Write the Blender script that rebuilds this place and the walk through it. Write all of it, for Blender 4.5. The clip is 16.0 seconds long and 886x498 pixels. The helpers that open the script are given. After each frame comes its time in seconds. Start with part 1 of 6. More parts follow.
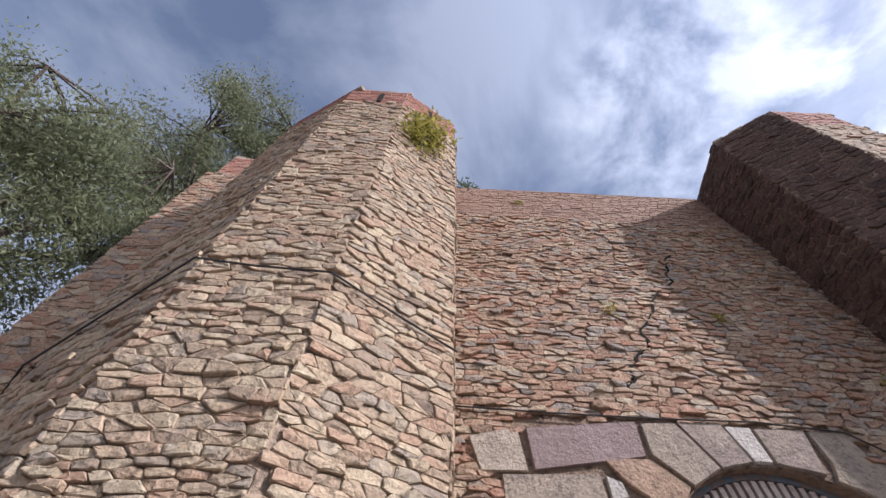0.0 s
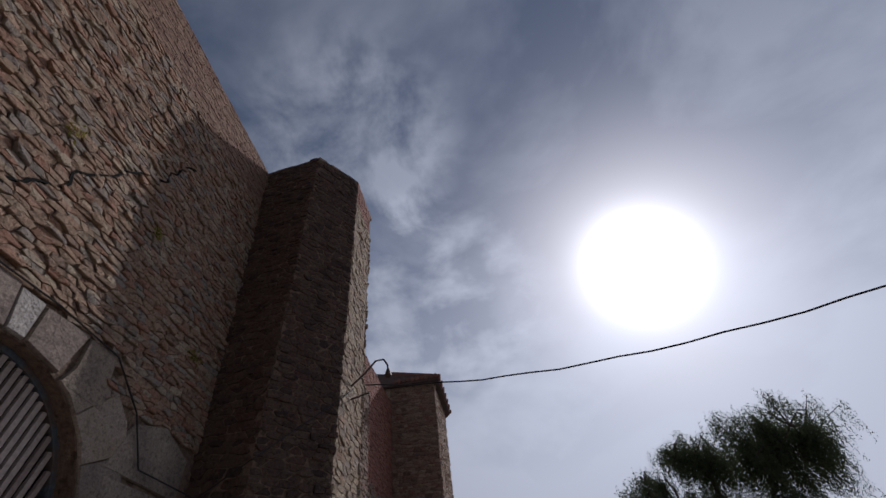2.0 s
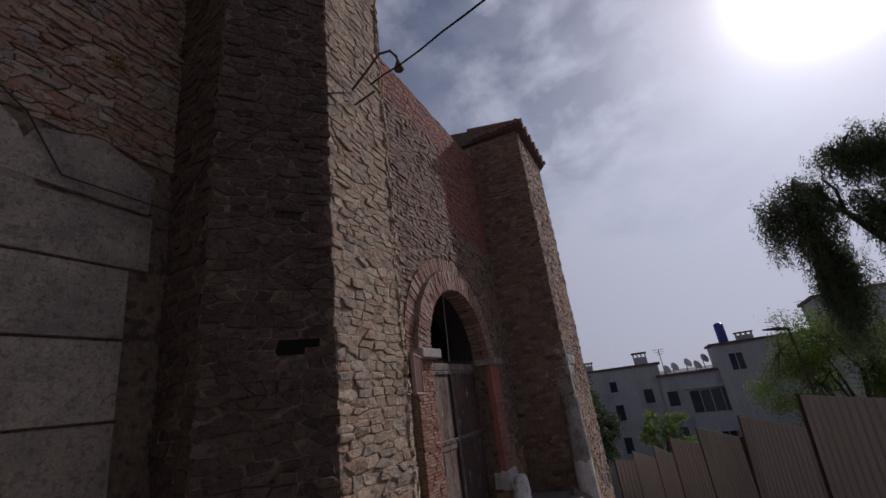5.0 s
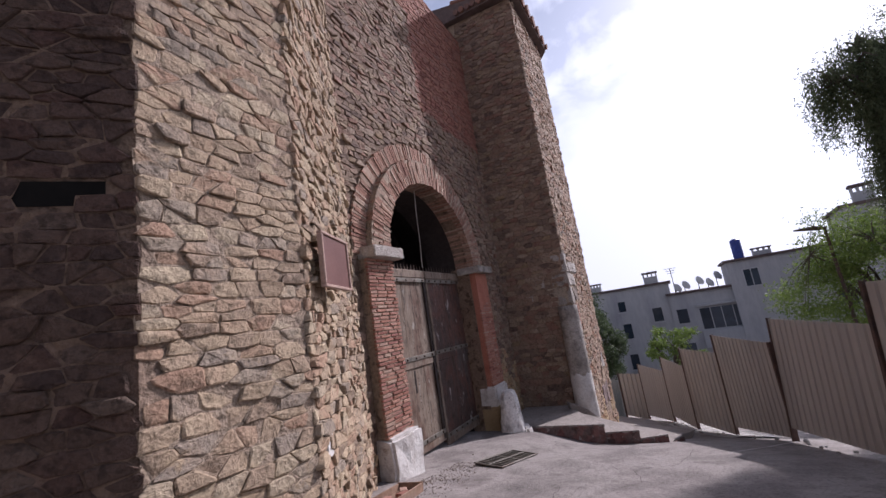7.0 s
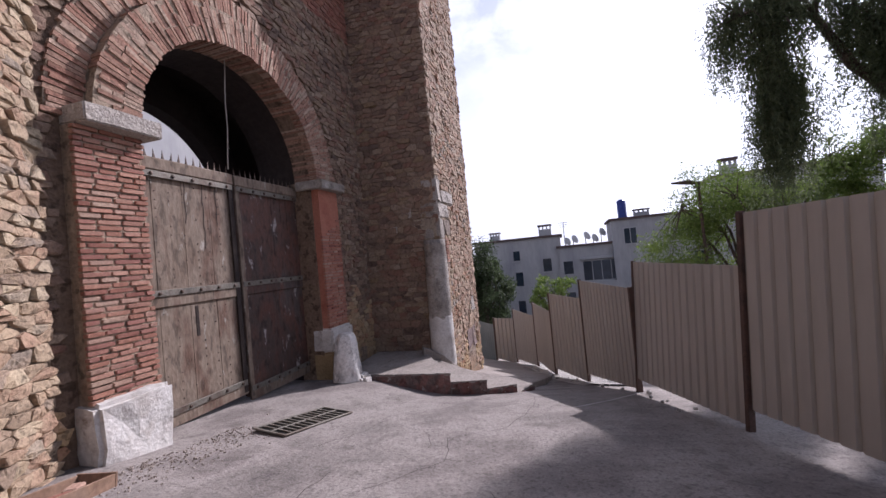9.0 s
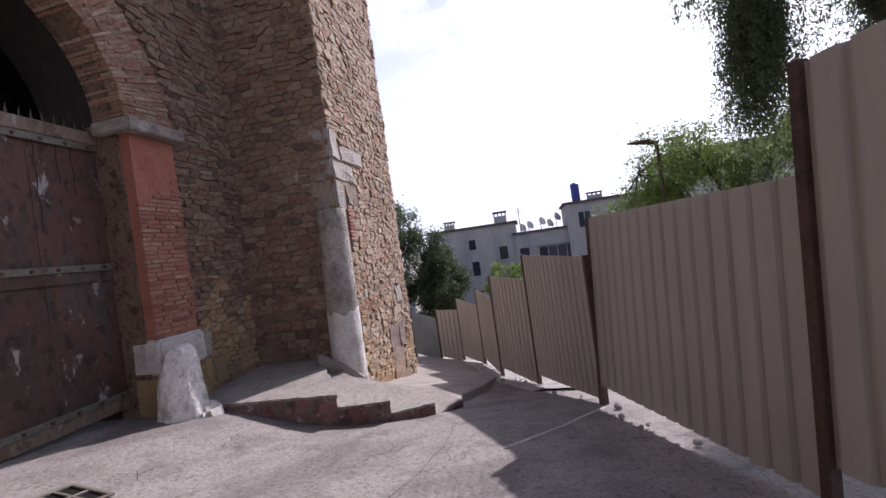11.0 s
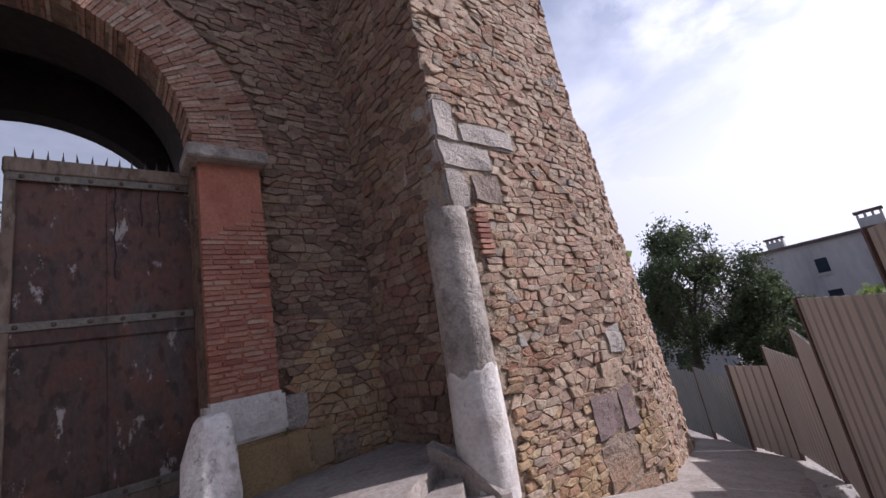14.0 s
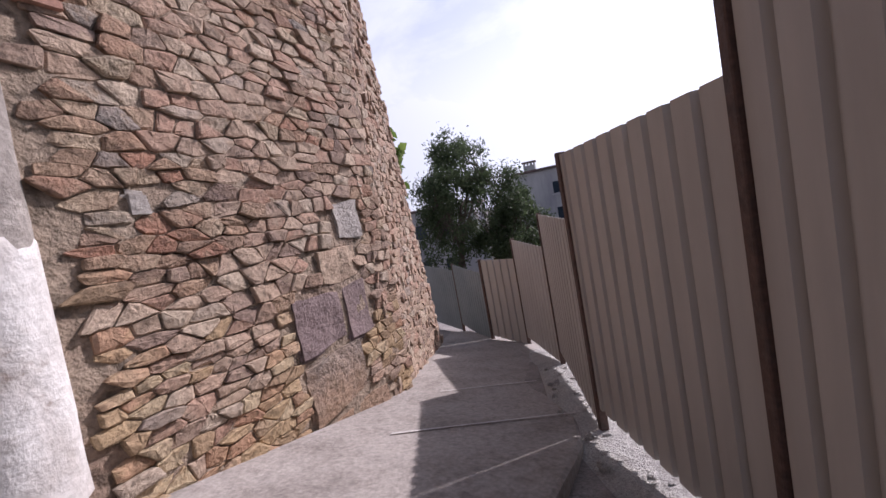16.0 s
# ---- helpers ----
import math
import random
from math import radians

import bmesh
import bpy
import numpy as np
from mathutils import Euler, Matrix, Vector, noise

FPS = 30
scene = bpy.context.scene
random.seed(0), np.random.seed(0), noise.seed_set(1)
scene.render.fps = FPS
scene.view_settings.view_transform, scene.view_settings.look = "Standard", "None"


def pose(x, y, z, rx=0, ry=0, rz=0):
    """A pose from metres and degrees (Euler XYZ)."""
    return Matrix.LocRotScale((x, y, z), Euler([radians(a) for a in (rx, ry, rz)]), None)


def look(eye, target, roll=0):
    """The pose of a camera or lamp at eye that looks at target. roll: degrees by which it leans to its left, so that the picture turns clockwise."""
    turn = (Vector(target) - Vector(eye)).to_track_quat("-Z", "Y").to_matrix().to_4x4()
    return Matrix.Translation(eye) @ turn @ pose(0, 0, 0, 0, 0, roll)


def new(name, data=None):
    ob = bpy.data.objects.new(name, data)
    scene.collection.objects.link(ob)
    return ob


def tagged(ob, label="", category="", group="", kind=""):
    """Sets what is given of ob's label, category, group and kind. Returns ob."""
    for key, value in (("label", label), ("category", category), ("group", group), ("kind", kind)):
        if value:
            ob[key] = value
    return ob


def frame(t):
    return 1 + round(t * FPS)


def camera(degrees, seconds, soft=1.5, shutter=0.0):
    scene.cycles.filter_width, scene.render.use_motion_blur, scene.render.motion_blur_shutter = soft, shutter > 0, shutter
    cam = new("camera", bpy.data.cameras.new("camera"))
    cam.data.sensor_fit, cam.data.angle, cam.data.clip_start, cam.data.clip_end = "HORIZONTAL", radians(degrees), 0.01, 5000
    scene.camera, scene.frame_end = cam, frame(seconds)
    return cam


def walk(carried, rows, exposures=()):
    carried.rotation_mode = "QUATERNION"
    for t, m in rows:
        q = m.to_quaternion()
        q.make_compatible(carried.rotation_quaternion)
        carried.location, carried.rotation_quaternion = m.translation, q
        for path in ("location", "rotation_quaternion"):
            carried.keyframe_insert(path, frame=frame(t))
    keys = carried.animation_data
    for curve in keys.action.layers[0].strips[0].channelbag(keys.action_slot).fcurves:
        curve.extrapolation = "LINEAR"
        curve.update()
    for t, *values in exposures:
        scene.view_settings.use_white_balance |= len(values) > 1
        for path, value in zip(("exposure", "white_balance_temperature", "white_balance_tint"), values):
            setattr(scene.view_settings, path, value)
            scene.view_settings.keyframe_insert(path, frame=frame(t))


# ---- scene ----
import collections

cam = camera(94.5, 16.0)
METRES, EYE, TILT, LEAN, TURN = 19.0, 1.4, 0.0, 0.0, 0.0
ROWS = [
    (0.0, 0.0, 0.0, 0.0, -2.36, 56.21, -1.58),
    (0.5, 0.0101, 0.0061, -0.0008, -22.03, 57.13, -0.58),
    (1.0, 0.0181, 0.0078, -0.0037, -39.54, 52.27, 0.37),
    (1.5, 0.0231, 0.0011, -0.0061, -62.26, 49.78, 3.37),
    (2.0, 0.0427, -0.0097, -0.011, -81.72, 45.62, 5.48),
    (2.5, 0.0615, -0.0169, -0.0164, -93.48, 41.59, 7.11),
    (3.0, 0.089, -0.0226, -0.0214, -98.28, 39.15, 4.92),
    (3.5, 0.1186, -0.0344, -0.0239, -93.25, 39.53, 8.2),
    (4.0, 0.159, -0.0336, -0.0329, -89.05, 27.77, 3.0),
    (4.5, 0.1906, -0.04, -0.0368, -67.42, 24.0, 6.36),
    (7.0, 0.3438, -0.0285, -0.0662, -60.9, 10.74, 8.59),
    (7.5, 0.3736, -0.0311, -0.0723, -64.61, 6.4, 6.86),
    (8.0, 0.4037, -0.0401, -0.0771, -66.69, 4.83, 6.18),
    (8.5, 0.4392, -0.0429, -0.0846, -67.54, 2.04, 6.13),
    (9.0, 0.4757, -0.0516, -0.0903, -73.59, 1.41, 5.48),
    (9.5, 0.5119, -0.0534, -0.0968, -78.1, 0.99, 6.21),
    (12.0, 0.6917, -0.0798, -0.1314, -79.85, -1.23, 9.19),
    (12.5, 0.7277, -0.082, -0.1379, -84.04, -3.82, 9.06),
    (13.0, 0.7616, -0.0886, -0.1418, -82.76, -2.71, 12.3),
    (13.5, 0.7955, -0.0852, -0.1452, -63.57, 5.45, 10.2),
    (14.0, 0.828, -0.0813, -0.1478, -38.43, 13.26, 10.84),
    (14.5, 0.8574, -0.0776, -0.1531, -45.96, 7.3, 12.27),
    (15.0, 0.8881, -0.0706, -0.1617, -59.32, 2.61, 10.73),
    (15.5, 0.9195, -0.0614, -0.1696, -64.68, -0.89, 10.83),
    (16.0, 0.9533, -0.0434, -0.1782, -66.89, -4.4, 10.55),
]

EXPOSURES = [(0.0, 0.36, 5950, 17), (0.5, -0.12, 5950, 17), (1.0, -0.44, 6000, 17), (1.5, -1.19, 5960, 17), (2.0, -1.39, 5960, 16), (2.5, -1.54, 5910, 16), (3.5, -1.53, 6030, 20), (4.0, -1.53, 6060, 20), (4.5, -1.53, 6030, 20), (7.0, -0.13, 6030, 24), (8.0, -0.16, 5980, 24), (9.0, 0.04, 6030, 24), (12.0, 0.16, 6080, 23), (13.5, 0.01, 6080, 24), (14.0, -0.04, 6080, 24), (15.0, 0.16, 6080, 24), (16.0, 0.01, 6080, 25)]
walk(cam, [(t, pose(0, 0, EYE, TILT, LEAN, TURN) @ pose(METRES * x, METRES * y, METRES * z, 90 + pitch, roll, yaw)) for t, x, y, z, yaw, pitch, roll in ROWS], EXPOSURES)

# ---- sky and sun ----
SUN = Vector((0.718, -0.392, 0.575)).normalized()
world = bpy.data.worlds.new("sky")
scene.world = world
world.use_nodes = True


def sky_nodes(tree):
    nodes, links = tree.nodes, tree.links
    nodes.clear()

    def math_node(op, a, b=None, c=None):
        n = nodes.new("ShaderNodeMath")
        n.operation = op
        for k, v in enumerate((a, b, c)):
            if v is None:
                continue
            if isinstance(v, (int, float)):
                n.inputs[k].default_value = v
            else:
                links.new(v, n.inputs[k])
        return n.outputs[0]

    sky = nodes.new("ShaderNodeTexSky")
    sky.sky_type = "NISHITA"
    sky.sun_disc = False
    sky.sun_elevation = math.asin(SUN.z)
    sky.sun_rotation = math.atan2(SUN.x, SUN.y)
    sky.air_density, sky.dust_density = 1.0, 0.9
    coord = nodes.new("ShaderNodeTexCoord")
    sep = nodes.new("ShaderNodeSeparateXYZ")
    links.new(coord.outputs["Generated"], sep.inputs[0])
    up = math_node("ADD", math_node("MAXIMUM", sep.outputs[2], 0.0), 0.24)
    comb = nodes.new("ShaderNodeCombineXYZ")
    links.new(math_node("ADD", math_node("DIVIDE", sep.outputs[0], up), 4.35), comb.inputs[0])
    links.new(math_node("DIVIDE", sep.outputs[1], up), comb.inputs[1])
    big = nodes.new("ShaderNodeTexNoise")
    big.inputs["Scale"].default_value, big.inputs["Detail"].default_value = 1.9, 9.0
    big.inputs["Roughness"].default_value, big.inputs["Distortion"].default_value = 0.56, 0.35
    links.new(comb.outputs[0], big.inputs["Vector"])
    ramp = nodes.new("ShaderNodeValToRGB")
    ramp.color_ramp.elements[0].position, ramp.color_ramp.elements[1].position = 0.45, 0.64
    links.new(big.outputs[0], ramp.inputs[0])
    # haze thickens towards the horizon
    veil = math_node("POWER", math_node("SUBTRACT", 1.0, math_node("MAXIMUM", sep.outputs[2], 0.0)), 2.1)
    # heaped white cloud in two parts of the sky
    puff = nodes.new("ShaderNodeTexNoise")
    puff.inputs["Scale"].default_value, puff.inputs["Detail"].default_value = 5.5, 8.0
    puff.inputs["Roughness"].default_value, puff.inputs["Distortion"].default_value = 0.55, 0.2
    links.new(comb.outputs[0], puff.inputs["Vector"])
    edge = nodes.new("ShaderNodeMapRange")
    edge.inputs[1].default_value, edge.inputs[2].default_value = 0.42, 0.62
    links.new(puff.outputs[0], edge.inputs[0])
    banks = 0.0
    for way, lo, hi, thick in (((0.47, 0.20, 0.86), 0.955, 0.99, 0.5), ((0.78, 0.06, 0.62), 0.955, 0.99, 0.45)):
        to = nodes.new("ShaderNodeVectorMath")
        to.operation = "DOT_PRODUCT"
        links.new(coord.outputs["Generated"], to.inputs[0])
        to.inputs[1].default_value = Vector(way).normalized()
        bank = nodes.new("ShaderNodeMapRange")
        bank.interpolation_type = "SMOOTHSTEP"
        bank.inputs[1].default_value, bank.inputs[2].default_value, bank.inputs[4].default_value = lo, hi, thick
        links.new(to.outputs["Value"], bank.inputs[0])
        banks = math_node("ADD", bank.outputs[0], banks)
    heap = math_node("MULTIPLY", banks, edge.outputs[0])
    thin = math_node("MULTIPLY_ADD", ramp.outputs[0], 0.3, heap)
    cover = math_node("MINIMUM", math_node("ADD", thin, math_node("MULTIPLY_ADD", veil, 1.55, 0.07)), 0.95)
    dot = nodes.new("ShaderNodeVectorMath")
    dot.operation = "DOT_PRODUCT"
    links.new(coord.outputs["Generated"], dot.inputs[0])
    dot.inputs[1].default_value = SUN
    near = math_node("MAXIMUM", dot.outputs["Value"], 0.0)
    lit = math_node("MULTIPLY_ADD", math_node("POWER", near, 2.0), 9.0, 6.3)
    white = nodes.new("ShaderNodeCombineColor")
    links.new(math_node("MULTIPLY", lit, 0.95), white.inputs[0])
    links.new(lit, white.inputs[1])
    links.new(math_node("MULTIPLY", lit, 1.09), white.inputs[2])
    mix = nodes.new("ShaderNodeMix")
    mix.data_type = "RGBA"
    links.new(cover, mix.inputs[0])
    links.new(sky.outputs[0], mix.inputs[6])
    links.new(white.outputs[0], mix.inputs[7])
    # sunlight scattered by the thin cloud round the sun
    glow = math_node("ADD", math_node("MULTIPLY", math_node("POWER", near, 30.0), 10.0), math_node("MULTIPLY", math_node("POWER", near, 260.0), 60.0))
    add = nodes.new("ShaderNodeMix")
    add.data_type, add.blend_type = "RGBA", "ADD"
    add.inputs[0].default_value = 1.0
    links.new(mix.outputs[2], add.inputs[6])
    links.new(glow, add.inputs[7])
    back = nodes.new("ShaderNodeBackground")
    back.inputs[1].default_value = 0.1
    links.new(add.outputs[2], back.inputs[0])
    out = nodes.new("ShaderNodeOutputWorld")
    links.new(back.outputs[0], out.inputs[0])


sky_nodes(world.node_tree)
sun = new("sun", bpy.data.lights.new("sun", "SUN"))
sun.data.energy, sun.data.angle, sun.data.color = 5.0, radians(0.9), (1.0, 0.95, 0.89)
sun.matrix_world = look((0, 0, 30), Vector((0, 0, 30)) - SUN)


# ---- materials ----
def material(name, colors, rough=0.9, grain=30.0, stain=1.2, bump=0.3, depth=0.02, metal=0.0, pieces=0.0, dark=0.35, spots=None, streak=1.0, pits=0.0):
    """Colours mixed by large blotches and by a random value of each piece, with fine grain and relief."""
    m = bpy.data.materials.new(name)
    m.use_nodes = True
    nodes, links = m.node_tree.nodes, m.node_tree.links
    bsdf = nodes["Principled BSDF"]
    geo = nodes.new("ShaderNodeNewGeometry")
    place = geo.outputs["Position"]
    if streak != 1.0:
        mp = nodes.new("ShaderNodeMapping")
        mp.inputs["Scale"].default_value = (1, 1, streak)
        links.new(place, mp.inputs[0])
        place = mp.outputs[0]

    def noise_node(scale, detail, rough_):
        n = nodes.new("ShaderNodeTexNoise")
        n.inputs["Scale"].default_value, n.inputs["Detail"].default_value, n.inputs["Roughness"].default_value = scale, detail, rough_
        links.new(place, n.inputs["Vector"])
        return n.outputs[0]

    def calc(op, a, b):
        n = nodes.new("ShaderNodeMath")
        n.operation = op
        for k, v in enumerate((a, b)):
            if isinstance(v, (int, float)):
                n.inputs[k].default_value = v
            else:
                links.new(v, n.inputs[k])
        return n.outputs[0]

    blot = noise_node(stain, 5, 0.6)
    fine = noise_node(grain, 6, 0.65)
    pick = calc("MULTIPLY_ADD", calc("SUBTRACT", blot, 0.5), 1.6)
    pick.node.inputs[2].default_value = 0.5
    if pieces > 0:
        info = nodes.new("ShaderNodeObjectInfo")
        rnd = calc("FRACT", calc("ADD", info.outputs["Random"], geo.outputs["Random Per Island"]), 0.0)
        n = nodes.new("ShaderNodeMix")
        n.inputs[0].default_value = pieces
        links.new(pick, n.inputs[2])
        links.new(rnd, n.inputs[3])
        pick = n.outputs[0]
    ramp = nodes.new("ShaderNodeValToRGB")
    els = ramp.color_ramp.elements
    while len(els) < len(colors):
        els.new(0.5)
    for k, c in enumerate(colors):
        els[k].position = (k + 0.5) / len(colors) if len(colors) > 1 else 0.5
        els[k].color = (*c, 1)
    links.new(pick, ramp.inputs[0])
    col = ramp.outputs[0]
    shade = calc("MULTIPLY_ADD", fine, dark * 3.6)
    shade.node.inputs[2].default_value = 1 - dark * 1.8
    if pits > 0:
        hollow = nodes.new("ShaderNodeMapRange")
        hollow.inputs[1].default_value, hollow.inputs[2].default_value = 0.36, 0.46
        hollow.inputs[3].default_value, hollow.inputs[4].default_value = 1 - pits, 1.0
        links.new(noise_node(grain * 0.45, 3, 0.5), hollow.inputs[0])
        shade = calc("MULTIPLY", shade, hollow.outputs[0])
    mul = nodes.new("ShaderNodeMix")
    mul.data_type, mul.blend_type = "RGBA", "MULTIPLY"
    mul.inputs[0].default_value = 1.0
    links.new(col, mul.inputs[6])
    links.new(shade, mul.inputs[7])
    col = mul.outputs[2]
    if spots:
        c, lo, hi, sc = spots
        sp = noise_node(sc, 7, 0.7)
        rs = nodes.new("ShaderNodeMapRange")
        rs.inputs[1].default_value, rs.inputs[2].default_value = lo, hi
        links.new(sp, rs.inputs[0])
        over = nodes.new("ShaderNodeMix")
        over.data_type = "RGBA"
        over.inputs[7].default_value = (*c, 1)
        links.new(rs.outputs[0], over.inputs[0])
        links.new(col, over.inputs[6])
        col = over.outputs[2]
    links.new(col, bsdf.inputs["Base Color"])
    bsdf.inputs["Roughness"].default_value = rough
    bsdf.inputs["Metallic"].default_value = metal
    bsdf.inputs["Specular IOR Level"].default_value = 0.3
    if bump > 0:
        b = nodes.new("ShaderNodeBump")
        b.inputs["Strength"].default_value, b.inputs["Distance"].default_value = bump, depth
        lump = noise_node(grain * 0.3, 4, 0.55)
        tall = calc("MULTIPLY_ADD", lump, 1.6)
        links.new(fine, tall.node.inputs[2])
        links.new(tall, b.inputs["Height"])
        links.new(b.outputs[0], bsdf.inputs["Normal"])
    return m


STONE = material("tan_rubble", [(0.185, 0.136, 0.103), (0.316, 0.235, 0.165), (0.404, 0.311, 0.211), (0.339, 0.218, 0.149), (0.448, 0.360, 0.247), (0.273, 0.223, 0.175), (0.393, 0.273, 0.180)], grain=34, stain=0.8, bump=0.8, depth=0.024, pieces=0.66, dark=0.36, spots=((0.380, 0.287, 0.190), 0.55, 0.66, 5.0), pits=0.4)
STONE_BROWN = material("brown_rubble", [(0.166, 0.117, 0.096), (0.295, 0.198, 0.139), (0.390, 0.269, 0.180), (0.330, 0.175, 0.116), (0.448, 0.351, 0.245), (0.260, 0.222, 0.192), (0.390, 0.257, 0.170)], grain=34, stain=0.7, bump=1.0, depth=0.03, pieces=0.66, dark=0.36, spots=((0.319, 0.228, 0.154), 0.55, 0.66, 5.0), pits=0.4)
# darker copy of tan rubble: colour holds the shade of the tower's west sides
STONE_SHADED = material("shaded_rubble", [(0.05, 0.032, 0.027), (0.088, 0.057, 0.046), (0.12, 0.08, 0.06), (0.095, 0.053, 0.042), (0.145, 0.104, 0.08)], grain=34, stain=0.9, bump=1.0, depth=0.03, pieces=0.66, dark=0.36, spots=((0.151, 0.096, 0.07), 0.55, 0.66, 5.0), pits=0.4)
# gate wall's own dusky stone; its tone also shades the east tower's west side
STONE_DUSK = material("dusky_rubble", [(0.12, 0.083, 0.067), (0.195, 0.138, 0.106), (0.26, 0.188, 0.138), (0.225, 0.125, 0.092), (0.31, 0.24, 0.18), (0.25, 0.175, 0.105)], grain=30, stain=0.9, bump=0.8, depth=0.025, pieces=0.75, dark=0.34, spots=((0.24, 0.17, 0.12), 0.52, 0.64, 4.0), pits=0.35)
STONE_PINK = material("pink_rubble", [(0.200, 0.137, 0.110), (0.339, 0.243, 0.183), (0.441, 0.330, 0.239), (0.366, 0.227, 0.162), (0.462, 0.367, 0.273), (0.293, 0.233, 0.195)], grain=34, stain=0.8, bump=0.75, depth=0.022, pieces=0.66, dark=0.36, spots=((0.360, 0.267, 0.193), 0.55, 0.66, 5.0), pits=0.4)
STONE_OCHRE = material("ochre_rubble", [(0.22, 0.15, 0.10), (0.36, 0.25, 0.15), (0.43, 0.31, 0.18), (0.38, 0.22, 0.14), (0.46, 0.36, 0.23), (0.31, 0.22, 0.15)], grain=34, stain=0.8, bump=0.75, depth=0.022, pieces=0.66, dark=0.36, spots=((0.40, 0.28, 0.16), 0.55, 0.66, 5.0), pits=0.4)
MORTAR = material("lime_mortar", [(0.241, 0.182, 0.134), (0.343, 0.267, 0.197), (0.290, 0.203, 0.149)], grain=18, stain=0.9, bump=1.0, depth=0.045, dark=0.4, pits=0.5)
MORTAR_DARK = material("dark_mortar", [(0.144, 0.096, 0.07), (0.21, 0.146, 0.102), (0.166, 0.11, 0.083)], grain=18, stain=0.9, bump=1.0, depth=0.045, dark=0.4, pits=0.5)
ASHLAR = material("granite_ashlar", [(0.215, 0.168, 0.13), (0.32, 0.26, 0.195), (0.225, 0.178, 0.15), (0.385, 0.318, 0.245), (0.28, 0.216, 0.158)], grain=40, stain=2.5, bump=0.8, depth=0.03, pieces=0.6, dark=0.34, pits=0.3)
PALE_ASHLAR = material("pale_ashlar", [(0.33, 0.295, 0.265), (0.43, 0.39, 0.35), (0.29, 0.255, 0.225)], grain=32, stain=1.6, bump=0.9, depth=0.035, pieces=0.5, dark=0.4)
OCHRE = material("ochre_block", [(0.24, 0.165, 0.09), (0.37, 0.265, 0.145), (0.29, 0.215, 0.135)], grain=35, stain=2, bump=0.5, pieces=0.5)
PURPLE = material("purple_block", [(0.15, 0.108, 0.105), (0.235, 0.175, 0.165), (0.19, 0.14, 0.125)], grain=35, stain=2, bump=0.7, depth=0.03, pieces=0.5)
BRICK = material("red_brick", [(0.213, 0.088, 0.067), (0.33, 0.16, 0.112), (0.388, 0.22, 0.162), (0.272, 0.121, 0.095), (0.417, 0.297, 0.224)], grain=40, stain=1.6, bump=0.5, depth=0.012, pieces=0.75, dark=0.35)
BRICK_ARCH = material("weathered_arch_brick", [(0.20, 0.095, 0.07), (0.32, 0.175, 0.125), (0.37, 0.235, 0.17), (0.26, 0.15, 0.11), (0.42, 0.31, 0.235), (0.30, 0.21, 0.16)], grain=30, stain=1.3, bump=0.8, depth=0.02, pieces=0.7, dark=0.38, pits=0.35)
BRICK_DARK = material("dark_brick", [(0.17, 0.075, 0.055), (0.26, 0.11, 0.08), (0.31, 0.15, 0.105), (0.22, 0.12, 0.095)], grain=40, stain=1.2, bump=0.5, depth=0.012, pieces=0.7, dark=0.35)
BRICK_BROWN = material("weathered_brown_brick", [(0.19, 0.115, 0.085), (0.27, 0.17, 0.122), (0.33, 0.225, 0.16), (0.24, 0.135, 0.10)], grain=36, stain=1.0, bump=0.8, depth=0.02, pieces=0.7, dark=0.36, pits=0.3)
RED_PLASTER = material("red_plaster", [(0.30, 0.105, 0.07), (0.38, 0.155, 0.105), (0.33, 0.14, 0.10)], grain=30, stain=1.6, bump=0.5, depth=0.015, dark=0.3, spots=((0.30, 0.20, 0.15), 0.6, 0.75, 3.0))
WHITEWASH = material("whitewashed_stone", [(0.42, 0.385, 0.35), (0.54, 0.51, 0.48), (0.62, 0.60, 0.57), (0.47, 0.43, 0.39)], grain=20, stain=3.0, bump=0.6, depth=0.025, dark=0.2, spots=((0.27, 0.22, 0.185), 0.60, 0.72, 4.0))
GRIMY_WHITE = material("grimy_whitewash", [(0.56, 0.52, 0.49), (0.70, 0.67, 0.64), (0.77, 0.745, 0.715), (0.62, 0.58, 0.545)], grain=14, stain=4.0, bump=0.9, depth=0.035, dark=0.28, spots=((0.18, 0.145, 0.12), 0.59, 0.68, 6.0), pits=0.3)
GRIT = material("mortar_grit", [(0.24, 0.20, 0.17), (0.36, 0.31, 0.27), (0.17, 0.135, 0.115)], grain=40, stain=3, bump=0.6, pieces=0.8, dark=0.3)
CRACK = material("crack_dirt", [(0.055, 0.046, 0.042), (0.09, 0.078, 0.072)], grain=30, stain=4, bump=0.2)
COLUMN = material("grey_column_stone", [(0.31, 0.277, 0.247), (0.40, 0.362, 0.323), (0.25, 0.222, 0.197), (0.355, 0.315, 0.275)], grain=22, stain=1.6, bump=0.7, depth=0.03, dark=0.32, spots=((0.15, 0.125, 0.11), 0.6, 0.72, 5.0), pits=0.25)
PAVING = material("worn_concrete", [(0.125, 0.11, 0.104), (0.20, 0.178, 0.166), (0.285, 0.256, 0.238), (0.18, 0.157, 0.148), (0.245, 0.218, 0.202)], grain=50, stain=0.7, bump=0.6, depth=0.018, dark=0.37, spots=((0.115, 0.098, 0.092), 0.56, 0.72, 1.8), pits=0.3)
STEP = material("worn_step_concrete", [(0.21, 0.182, 0.164), (0.305, 0.272, 0.245), (0.355, 0.32, 0.29)], grain=24, stain=1.5, bump=0.55, depth=0.02, dark=0.32, spots=((0.13, 0.11, 0.10), 0.60, 0.72, 3.0), pits=0.15)
